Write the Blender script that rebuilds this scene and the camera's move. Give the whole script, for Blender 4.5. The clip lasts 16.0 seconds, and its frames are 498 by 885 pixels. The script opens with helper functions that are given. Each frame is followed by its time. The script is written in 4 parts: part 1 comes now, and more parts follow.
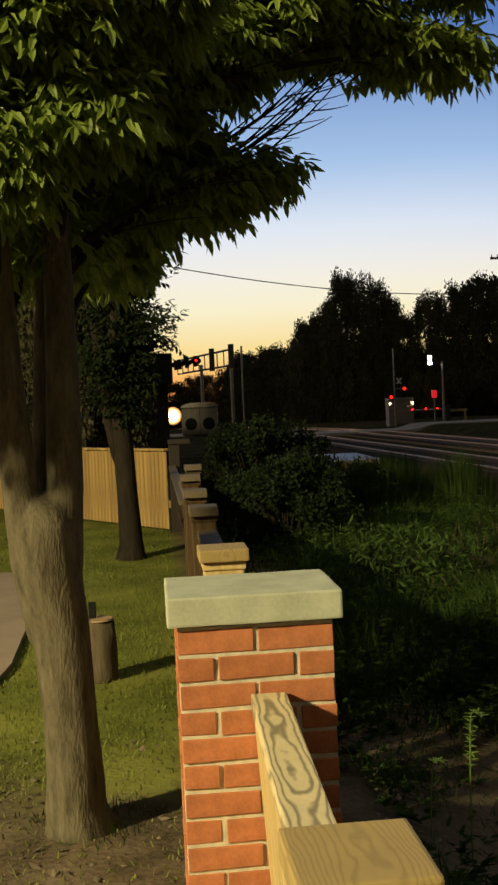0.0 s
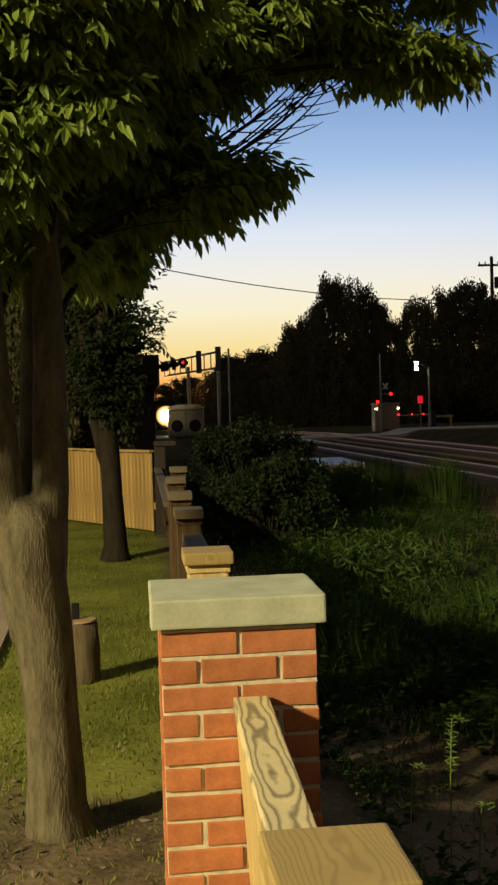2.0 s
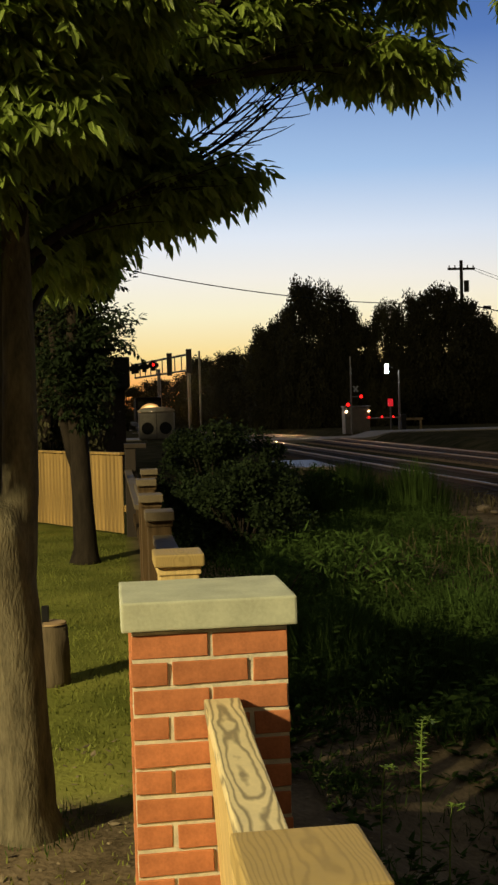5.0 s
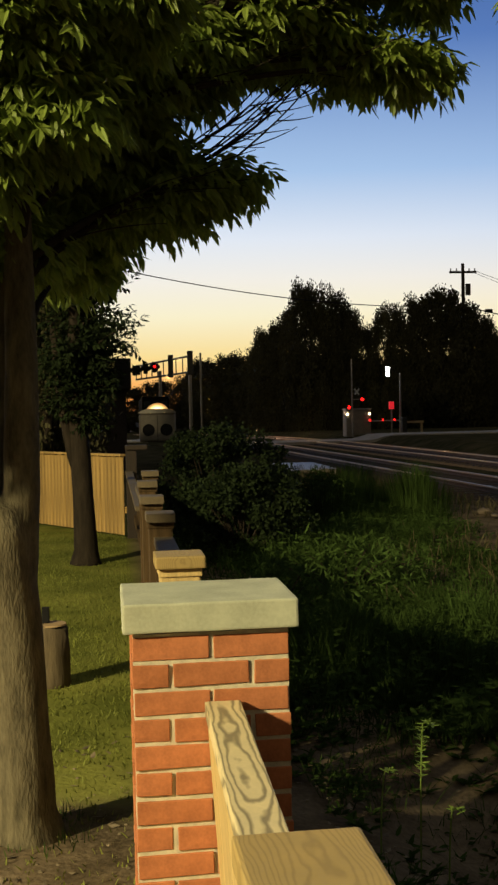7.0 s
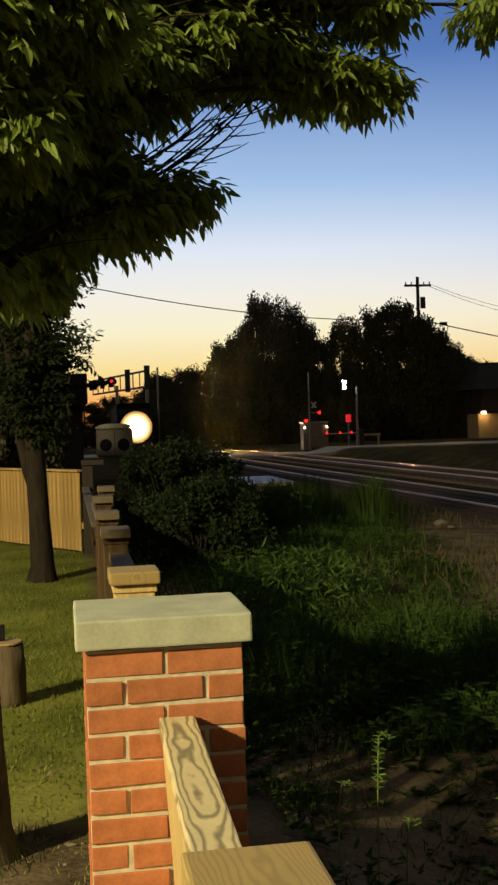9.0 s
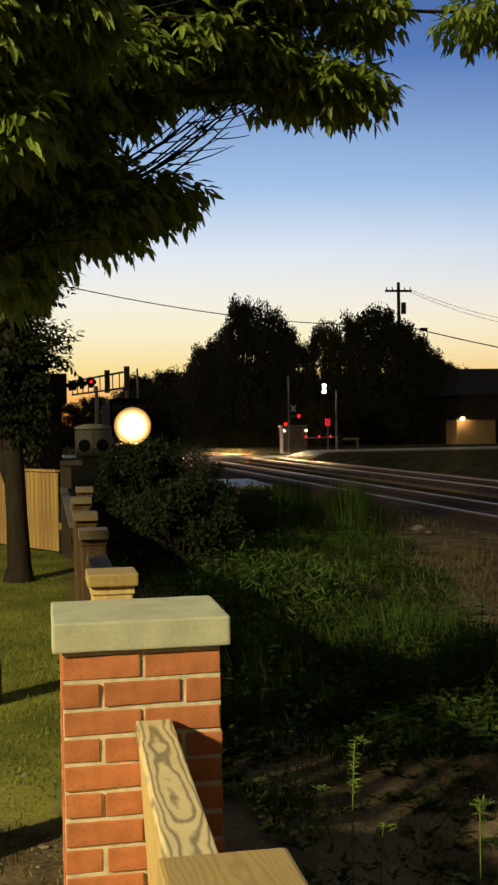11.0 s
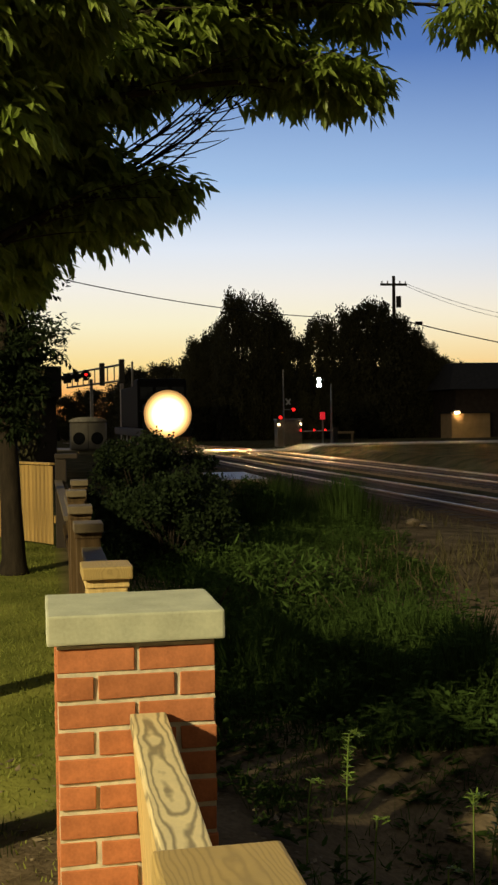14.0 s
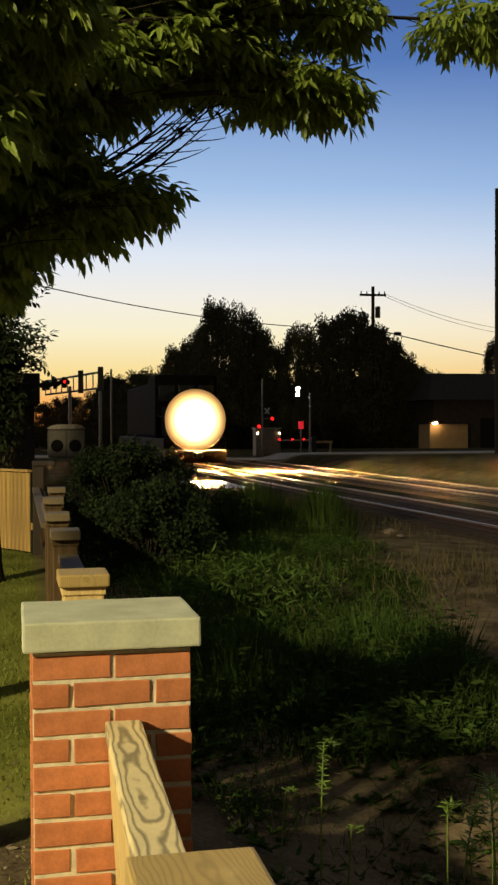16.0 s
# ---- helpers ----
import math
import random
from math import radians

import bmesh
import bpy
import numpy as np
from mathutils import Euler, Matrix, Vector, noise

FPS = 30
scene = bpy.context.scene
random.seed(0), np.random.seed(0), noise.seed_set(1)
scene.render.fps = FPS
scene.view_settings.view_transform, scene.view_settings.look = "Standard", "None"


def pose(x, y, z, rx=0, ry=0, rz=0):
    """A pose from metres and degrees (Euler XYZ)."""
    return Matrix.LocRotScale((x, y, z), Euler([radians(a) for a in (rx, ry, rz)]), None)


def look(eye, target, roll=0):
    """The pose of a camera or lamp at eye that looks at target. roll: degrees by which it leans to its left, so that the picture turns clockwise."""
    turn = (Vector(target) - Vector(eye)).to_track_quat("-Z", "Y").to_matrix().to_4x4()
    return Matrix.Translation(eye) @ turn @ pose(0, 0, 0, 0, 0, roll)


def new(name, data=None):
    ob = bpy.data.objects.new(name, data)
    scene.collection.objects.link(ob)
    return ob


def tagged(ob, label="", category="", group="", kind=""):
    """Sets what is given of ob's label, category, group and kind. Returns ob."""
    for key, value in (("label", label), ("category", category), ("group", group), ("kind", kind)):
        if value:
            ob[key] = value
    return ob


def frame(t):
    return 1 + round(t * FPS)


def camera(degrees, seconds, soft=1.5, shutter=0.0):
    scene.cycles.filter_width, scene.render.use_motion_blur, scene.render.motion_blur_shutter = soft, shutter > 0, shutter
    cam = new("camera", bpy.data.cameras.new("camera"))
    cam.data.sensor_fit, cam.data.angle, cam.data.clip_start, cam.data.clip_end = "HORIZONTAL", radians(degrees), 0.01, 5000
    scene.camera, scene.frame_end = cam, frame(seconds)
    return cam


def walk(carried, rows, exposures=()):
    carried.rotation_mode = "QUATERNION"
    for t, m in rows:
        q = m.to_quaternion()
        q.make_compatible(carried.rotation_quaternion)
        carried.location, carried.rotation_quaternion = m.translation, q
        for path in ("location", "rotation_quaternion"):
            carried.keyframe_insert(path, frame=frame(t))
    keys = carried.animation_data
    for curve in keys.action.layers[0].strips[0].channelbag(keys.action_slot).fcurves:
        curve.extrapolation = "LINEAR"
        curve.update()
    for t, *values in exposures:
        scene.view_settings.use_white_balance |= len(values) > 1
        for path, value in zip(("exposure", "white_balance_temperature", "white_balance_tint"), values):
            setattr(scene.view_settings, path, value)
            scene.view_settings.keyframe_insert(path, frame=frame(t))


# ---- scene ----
cam = camera(24.5, 16.0, soft=2.6)
PATH = [
    (0, (-0.233, 0.184, 1.627), (-0.066, 2.175, 1.557), -2.6),
    (0.5, (-0.237, 0.185, 1.622), (-0.092, 2.177, 1.528), -2.5),
    (1, (-0.239, 0.186, 1.624), (-0.099, 2.178, 1.52), -2.2),
    (1.5, (-0.238, 0.181, 1.63), (-0.071, 2.172, 1.546), -1.7),
    (2, (-0.235, 0.175, 1.63), (-0.043, 2.165, 1.564), -1.7),
    (2.5, (-0.236, 0.175, 1.628), (-0.032, 2.164, 1.566), -1.8),
    (3, (-0.236, 0.176, 1.626), (-0.029, 2.164, 1.558), -1.7),
    (3.5, (-0.241, 0.178, 1.625), (-0.032, 2.166, 1.549), -1.7),
    (4, (-0.237, 0.184, 1.625), (-0.018, 2.17, 1.551), -1.6),
    (4.5, (-0.236, 0.174, 1.627), (-0.003, 2.159, 1.558), -1.7),
    (5, (-0.236, 0.18, 1.627), (0.007, 2.164, 1.564), -1.6),
    (7.5, (-0.24, 0.181, 1.628), (0.004, 2.165, 1.569), -1.2),
    (8, (-0.238, 0.184, 1.629), (0.014, 2.167, 1.57), -1.1),
    (8.5, (-0.23, 0.18, 1.629), (0.054, 2.159, 1.582), -1.6),
    (9, (-0.225, 0.175, 1.629), (0.09, 2.149, 1.592), -1.8),
    (9.5, (-0.227, 0.18, 1.631), (0.114, 2.15, 1.598), -1.6),
    (12, (-0.231, 0.181, 1.631), (0.118, 2.15, 1.597), -0.8),
    (12.5, (-0.233, 0.175, 1.634), (0.117, 2.144, 1.6), -0.8),
    (13, (-0.232, 0.176, 1.632), (0.12, 2.144, 1.592), -0.6),
    (13.5, (-0.231, 0.183, 1.63), (0.125, 2.151, 1.583), -0.8),
    (14, (-0.229, 0.183, 1.631), (0.131, 2.15, 1.586), -0.8),
    (14.5, (-0.229, 0.186, 1.631), (0.137, 2.152, 1.593), -0.7),
    (15, (-0.23, 0.177, 1.633), (0.14, 2.142, 1.599), -0.4),
    (15.5, (-0.232, 0.178, 1.631), (0.146, 2.142, 1.596), -0.2),
    (16, (-0.229, 0.17, 1.631), (0.168, 2.13, 1.601), -0.3),
]
walk(cam, [(t, look(eye, target, roll)) for t, eye, target, roll in PATH])

# ---- world and large lights ----
GLOW = Vector((-0.05, 1.0, 0.0)).normalized()   # where the sun went down


def make_sky():
    w = bpy.data.worlds.new("dusk_sky")
    scene.world = w
    w.use_nodes = True
    nt = w.node_tree
    nt.nodes.clear()
    N, L = nt.nodes.new, nt.links.new
    tc, sep = N("ShaderNodeTexCoord"), N("ShaderNodeSeparateXYZ")
    L(tc.outputs["Generated"], sep.inputs[0])

    def ramp(stops):
        r = N("ShaderNodeValToRGB")
        e = r.color_ramp.elements
        while len(e) < len(stops):
            e.new(0.5)
        for el, (p, c) in zip(e, stops):
            el.position, el.color = p, (*c, 1)
        L(sep.outputs["Z"], r.inputs[0])
        return r
    warm = ramp([(0.0, (0.95, 0.30, 0.07)), (0.02, (1.0, 0.46, 0.12)), (0.045, (1.0, 0.76, 0.31)), (0.08, (1.0, 0.92, 0.64)),
                 (0.11, (0.95, 0.91, 0.82)), (0.145, (0.80, 0.86, 0.95)), (0.20, (0.42, 0.60, 0.87)), (0.30, (0.125, 0.25, 0.57)), (0.42, (0.05, 0.11, 0.30)), (1.0, (0.165, 0.16, 0.14))])
    cool = ramp([(0.0, (0.70, 0.26, 0.09)), (0.03, (0.92, 0.50, 0.20)), (0.06, (0.98, 0.75, 0.47)), (0.09, (0.94, 0.83, 0.71)),
                 (0.12, (0.72, 0.75, 0.82)), (0.155, (0.52, 0.65, 0.85)), (0.20, (0.31, 0.47, 0.77)), (0.30, (0.085, 0.18, 0.48)), (0.42, (0.035, 0.08, 0.25)), (1.0, (0.165, 0.16, 0.14))])
    away = ramp([(0.0, (0.045, 0.038, 0.026)), (0.3, (0.07, 0.064, 0.048)), (1.0, (0.19, 0.185, 0.16))])
    dot = N("ShaderNodeVectorMath")
    dot.operation = "DOT_PRODUCT"
    dot.inputs[1].default_value = GLOW
    L(tc.outputs["Generated"], dot.inputs[0])

    def span(a, b):
        m = N("ShaderNodeMapRange")
        m.interpolation_type = "SMOOTHSTEP"
        m.inputs["From Min"].default_value, m.inputs["From Max"].default_value = a, b
        L(dot.outputs["Value"], m.inputs["Value"])
        return m

    def mix(f, a, b):
        m = N("ShaderNodeMix")
        m.data_type = "RGBA"
        L(f, m.inputs[0]), L(a, m.inputs[6]), L(b, m.inputs[7])
        return m.outputs[2]
    col = mix(span(0.80, 0.995).outputs[0], cool.outputs[0], warm.outputs[0])
    col = mix(span(-0.1, 0.85).outputs[0], away.outputs[0], col)
    bg, out = N("ShaderNodeBackground"), N("ShaderNodeOutputWorld")
    bg.inputs["Strength"].default_value = 0.95
    L(col, bg.inputs[0]), L(bg.outputs[0], out.inputs[0])


make_sky()
street = new("street_light", bpy.data.lights.new("street_light", "POINT"))
street.location = (-14.0, -5.0, 8.5)
street.data.energy, street.data.color, street.data.shadow_soft_size = 23500, (1.0, 0.84, 0.46), 0.42


# ---- materials ----
def material(name, base, rough=0.7, metal=0.0, dark=0.6, scale=12.0, fine=90.0, bump=0.25, dist=0.004, spread=0.0, stretch=(1, 1, 1), tint=None, trans=0.0, spec=0.5):
    """A surface with two scales of variation, relief, and a spread of tone from piece to piece."""
    m = bpy.data.materials.new(name)
    m.use_nodes = True
    nt = m.node_tree
    N, L = nt.nodes.new, nt.links.new
    b = nt.nodes["Principled BSDF"]
    tc, mp = N("ShaderNodeTexCoord"), N("ShaderNodeMapping")
    mp.inputs["Scale"].default_value = stretch
    L(tc.outputs["Object"], mp.inputs[0])
    n1, n2 = N("ShaderNodeTexNoise"), N("ShaderNodeTexNoise")
    n1.inputs["Scale"].default_value, n1.inputs["Detail"].default_value = scale, 5
    n2.inputs["Scale"].default_value, n2.inputs["Detail"].default_value = fine, 3
    L(mp.outputs[0], n1.inputs["Vector"]), L(mp.outputs[0], n2.inputs["Vector"])
    add = N("ShaderNodeMath")
    add.operation = "MULTIPLY_ADD"
    L(n2.outputs["Fac"], add.inputs[0])
    add.inputs[1].default_value = 0.45
    L(n1.outputs["Fac"], add.inputs[2])
    r = N("ShaderNodeValToRGB")
    r.color_ramp.elements[0].position, r.color_ramp.elements[1].position = 0.5, 0.95
    low = tint or tuple(c * dark for c in base)
    r.color_ramp.elements[0].color, r.color_ramp.elements[1].color = (*low, 1), (*base, 1)
    L(add.outputs[0], r.inputs[0])
    col = r.outputs[0]
    if spread:
        oi, ge, ad = N("ShaderNodeObjectInfo"), N("ShaderNodeNewGeometry"), N("ShaderNodeMath")
        ad.operation = "ADD"
        L(oi.outputs["Random"], ad.inputs[0]), L(ge.outputs["Random Per Island"], ad.inputs[1])
        mr, hs = N("ShaderNodeMapRange"), N("ShaderNodeHueSaturation")
        mr.inputs["From Max"].default_value = 2.0
        mr.inputs["To Min"].default_value, mr.inputs["To Max"].default_value = 1 - spread, 1 + spread
        L(ad.outputs[0], mr.inputs[0]), L(mr.outputs[0], hs.inputs["Value"]), L(col, hs.inputs["Color"])
        col = hs.outputs[0]
    L(col, b.inputs["Base Color"])
    b.inputs["Roughness"].default_value, b.inputs["Metallic"].default_value = rough, metal
    b.inputs["Specular IOR Level"].default_value = spec
    if bump:
        bp = N("ShaderNodeBump")
        bp.inputs["Strength"].default_value, bp.inputs["Distance"].default_value = bump, dist
        L(add.outputs[0], bp.inputs["Height"]), L(bp.outputs[0], b.inputs["Normal"])
    if trans:
        tr, mx = N("ShaderNodeBsdfTranslucent"), N("ShaderNodeMixShader")
        mx.inputs[0].default_value = trans
        L(col, tr.inputs[0]), L(b.outputs[0], mx.inputs[1]), L(tr.outputs[0], mx.inputs[2])
        L(mx.outputs[0], nt.nodes["Material Output"].inputs[0])
    return m


def glow(name, color, strength):
    m = bpy.data.materials.new(name)
    m.use_nodes = True
    b = m.node_tree.nodes["Principled BSDF"]
    b.inputs["Base Color"].default_value = (*color, 1)
    b.inputs["Emission Color"].default_value = (*color, 1)
    b.inputs["Emission Strength"].default_value = strength
    return m


def wood_grain(name, light, dark, rings=3.6, along=1.7, twist=7.0):
    """Flat-sawn pine: loose ovals of late wood, drawn out along the board's length (y)."""
    m = material(name, light, 0.65, bump=0.15)
    nt = m.node_tree
    N, L = nt.nodes.new, nt.links.new
    b = nt.nodes["Principled BSDF"]
    tc, mp = N("ShaderNodeTexCoord"), N("ShaderNodeMapping")
    mp.inputs["Scale"].default_value = (along, 0.62, along)
    L(tc.outputs["Object"], mp.inputs[0])
    no, wv, r, sep = N("ShaderNodeTexNoise"), N("ShaderNodeMath"), N("ShaderNodeValToRGB"), N("ShaderNodeSeparateXYZ")
    no.inputs["Scale"].default_value, no.inputs["Detail"].default_value, no.inputs["Roughness"].default_value = rings, 4.0, 0.45
    L(mp.outputs[0], no.inputs["Vector"])
    L(tc.outputs["Object"], sep.inputs[0])
    across, sq, mul = N("ShaderNodeMath"), N("ShaderNodeMath"), N("ShaderNodeMath")
    across.operation, sq.operation, mul.operation = "MULTIPLY", "POWER", "MULTIPLY_ADD"
    across.inputs[1].default_value = 34.0
    sq.inputs[1].default_value = 2.0
    mul.inputs[1].default_value = twist
    ab = N("ShaderNodeMath")
    ab.operation = "ABSOLUTE"
    L(sep.outputs["X"], ab.inputs[0]), L(ab.outputs[0], across.inputs[0]), L(across.outputs[0], sq.inputs[0])
    L(no.outputs["Fac"], mul.inputs[0]), L(sq.outputs[0], mul.inputs[2])
    wv.operation = "FRACT"
    L(mul.outputs[0], wv.inputs[0])
    e = r.color_ramp.elements
    e[0].position, e[0].color = 0.0, (*light, 1)
    e[1].position, e[1].color = 1.0, (*light, 1)
    for p, c in ((0.45, light), (0.68, dark), (0.80, dark)):
        k = e.new(p)
        k.color = (*c, 1)
    L(wv.outputs[0], r.inputs[0])
    old = b.inputs["Base Color"].links[0].from_socket
    mx = N("ShaderNodeMix")
    mx.data_type, mx.blend_type = "RGBA", "MULTIPLY"
    mx.inputs[0].default_value = 0.55
    L(r.outputs[0], mx.inputs[6]), L(old, mx.inputs[7])
    hs = N("ShaderNodeHueSaturation")
    hs.inputs["Value"].default_value = 1.35
    L(mx.outputs[2], hs.inputs["Color"]), L(hs.outputs[0], b.inputs["Base Color"])
    return m


BRICK = material("red_brick", (0.50, 0.186, 0.080), 0.85, dark=0.66, scale=17, fine=140, bump=0.6, dist=0.003, spread=0.20, spec=0.12)
MORTAR = material("mortar", (0.66, 0.60, 0.43), 0.95, dark=0.65, scale=30, fine=200, bump=0.6, dist=0.004)
CONCRETE = material("cast_concrete", (0.485, 0.50, 0.36), 0.85, dark=0.70, scale=9, fine=120, bump=0.35, dist=0.003)
PINE = wood_grain("weathered_pine_top", (0.64, 0.56, 0.35), (0.25, 0.215, 0.135))
PINE_PALE = wood_grain("treated_pine", (0.42, 0.32, 0.13), (0.33, 0.25, 0.10), rings=4.0, twist=14.0)
PINE_SIDE = material("pine_face", (0.62, 0.45, 0.18), 0.7, dark=0.6, scale=14, fine=70, bump=0.3, spread=0.12, stretch=(3, 3, 0.15))
# pine and cap tones with the farther posts' shade put into the colour
SHADE_WOOD = material("shade_darkened_pine", (0.10, 0.064, 0.03), 0.8, dark=0.5, scale=14, fine=70, bump=0.3, spread=0.2, stretch=(3, 3, 0.15), spec=0.12)
SHADE_CAP = material("shade_darkened_cap_board", (0.14, 0.105, 0.058), 0.75, dark=0.6, scale=14, fine=70, bump=0.3)
FENCE_WOOD = material("cedar_board", (0.60, 0.38, 0.12), 0.75, dark=0.36, scale=9, fine=50, bump=0.3, spread=0.28, stretch=(3, 3, 0.12))
DARK_WOOD = material("dark_wood", (0.032, 0.02, 0.012), 0.8, scale=12, bump=0.3, stretch=(3, 3, 0.2))
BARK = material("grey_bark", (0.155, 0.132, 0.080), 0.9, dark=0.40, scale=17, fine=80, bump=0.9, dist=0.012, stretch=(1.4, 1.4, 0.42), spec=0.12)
# much darker bark; on the second elm the colour carries its shade
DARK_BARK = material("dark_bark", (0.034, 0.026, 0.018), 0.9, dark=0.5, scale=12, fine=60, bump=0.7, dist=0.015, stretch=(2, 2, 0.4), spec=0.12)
LEAF = material("elm_leaf", (0.225, 0.30, 0.05), 0.45, dark=0.65, scale=5, fine=60, bump=0.1, spread=0.35, trans=0.5)
# shade put into the leaf colour, for the second elm and dark bushes
LEAF_DARK = material("leaf_coloured_for_shade", (0.022, 0.036, 0.011), 0.75, dark=0.5, scale=5, fine=40, bump=0.0, spread=0.4, trans=0.12, spec=0.12)
FAR_LEAF = material("far_leaf", (0.076, 0.070, 0.032), 0.7, dark=0.5, scale=0.6, fine=6, bump=0.0, spread=0.4, spec=0.12)
WEED = material("weed_green", (0.070, 0.118, 0.028), 0.55, dark=0.3, scale=2.2, fine=20, bump=0.0, spread=0.45, trans=0.25, spec=0.0)
SPRIG = material("fresh_weed", (0.22, 0.33, 0.05), 0.5, dark=0.7, scale=20, fine=60, bump=0.0, spread=0.2, trans=0.3)
GRASS = material("lawn_grass", (0.225, 0.25, 0.047), 0.6, dark=0.55, scale=1.6, fine=14, bump=0.0, spread=0.35, trans=0.2, spec=0.12)
STRAW = material("dry_grass", (0.10, 0.085, 0.042), 0.8, dark=0.6, scale=3, fine=20, bump=0.0, spread=0.4, spec=0.12)
# asphalt paled in colour for street lamp light on the crossing road
ASPHALT = material("lamp_pale_asphalt", (0.34, 0.29, 0.22), 0.8, dark=0.7, scale=1.5, fine=60, bump=0.3, dist=0.01, spec=0.2)
PATHWAY = material("worn_concrete", (0.36, 0.27, 0.17), 0.9, dark=0.75, scale=2, fine=60, bump=0.3)
BALLAST = material("ballast", (0.12, 0.086, 0.058), 0.95, dark=0.35, scale=14, fine=40, bump=1.0, dist=0.05, spec=0.0)
# tan gravel, its colour lightened for train light on the far track
TAN_BALLAST = material("tan_ballast", (0.32, 0.21, 0.12), 0.95, dark=0.45, scale=14, fine=40, bump=1.0, dist=0.05, spec=0.0)
RUST = material("rusty_steel", (0.10, 0.055, 0.035), 0.6, 0.6, scale=20, bump=0.3)
RAIL_TOP = material("worn_rail_steel", (0.55, 0.39, 0.25), 0.42, 1.0, dark=0.8, scale=20, bump=0.05)
TIE = material("tarred_tie", (0.05, 0.038, 0.03), 0.9, scale=10, bump=0.6, spec=0.12)
STEEL = material("galvanised_steel", (0.36, 0.33, 0.29), 0.5, 0.7, scale=10, bump=0.1)
DARK_STEEL = material("dark_steel", (0.05, 0.045, 0.04), 0.6, 0.5, scale=8, bump=0.15)
CASE = material("grey_painted_metal", (0.25, 0.215, 0.165), 0.55, 0.1, dark=0.75, scale=5, bump=0.1)
BLACK = material("black_paint", (0.015, 0.015, 0.015), 0.7, scale=9, bump=0.1, spec=0.1)
TAN_WALL = material("tan_siding", (0.42, 0.29, 0.15), 0.85, dark=0.75, scale=2, fine=20, bump=0.2, spec=0.12)
DARK_WALL = material("dark_brown_siding", (0.06, 0.045, 0.038), 0.9, dark=0.6, scale=3, fine=30, bump=0.3, spec=0.12)
ROOF = material("dark_roofing", (0.035, 0.032, 0.03), 0.9, scale=4, fine=40, bump=0.4, spec=0.12)
LOCO = material("locomotive_paint", (0.008, 0.0075, 0.007), 0.7, 0.0, scale=4, bump=0.1, spec=0.02)
GLASS = material("dark_glass", (0.02, 0.022, 0.025), 0.08, 0.0, scale=3, bump=0.0)
STUMP = material("old_timber", (0.15, 0.115, 0.068), 0.9, dark=0.5, scale=14, fine=60, bump=0.6, dist=0.01, stretch=(2, 2, 0.3), spec=0.12)
PEBBLE = material("debris", (0.24, 0.19, 0.12), 0.9, dark=0.5, scale=9, fine=50, bump=0.3, spread=0.5, spec=0.12)
HEADLIGHT = glow("lit_headlight", (1.0, 0.66, 0.30), 900.0)


def glare_lamp(name, color, core, core_width, skirt, skirt_width):
    """Glare painted into emission: a fierce core that fades to a warm rim."""
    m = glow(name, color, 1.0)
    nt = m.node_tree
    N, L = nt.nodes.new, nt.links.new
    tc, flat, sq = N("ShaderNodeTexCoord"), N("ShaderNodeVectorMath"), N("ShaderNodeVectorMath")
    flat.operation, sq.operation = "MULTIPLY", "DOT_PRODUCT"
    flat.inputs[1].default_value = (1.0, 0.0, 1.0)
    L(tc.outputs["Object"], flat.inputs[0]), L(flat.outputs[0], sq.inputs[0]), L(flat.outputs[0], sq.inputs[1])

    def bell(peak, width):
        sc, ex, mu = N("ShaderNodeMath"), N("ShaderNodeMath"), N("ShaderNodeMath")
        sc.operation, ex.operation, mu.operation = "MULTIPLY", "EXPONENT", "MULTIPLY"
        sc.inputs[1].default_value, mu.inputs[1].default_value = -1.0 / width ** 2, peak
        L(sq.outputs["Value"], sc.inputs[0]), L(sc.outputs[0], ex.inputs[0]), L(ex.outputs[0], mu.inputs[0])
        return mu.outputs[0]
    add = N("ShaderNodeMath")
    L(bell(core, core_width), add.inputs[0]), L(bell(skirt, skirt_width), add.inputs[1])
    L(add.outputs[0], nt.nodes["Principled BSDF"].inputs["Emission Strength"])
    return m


# core lights the line; the wide skirt paints the halo round the headlight
GLARE_LENS = glare_lamp("headlight_glare", (1.0, 0.56, 0.19), 140000.0, 0.22, 42.0, 0.63)
RED_LAMP = glow("red_signal", (1.0, 0.012, 0.01), 2.5)
WARM_LAMP = glow("warm_lamp", (1.0, 0.72, 0.42), 12.0)
WALL_LAMP = glow("wall_lamp_bulb", (1.0, 0.62, 0.28), 90.0)
COOL_LAMP = glow("cool_lamp", (0.92, 1.0, 1.0), 22.0)


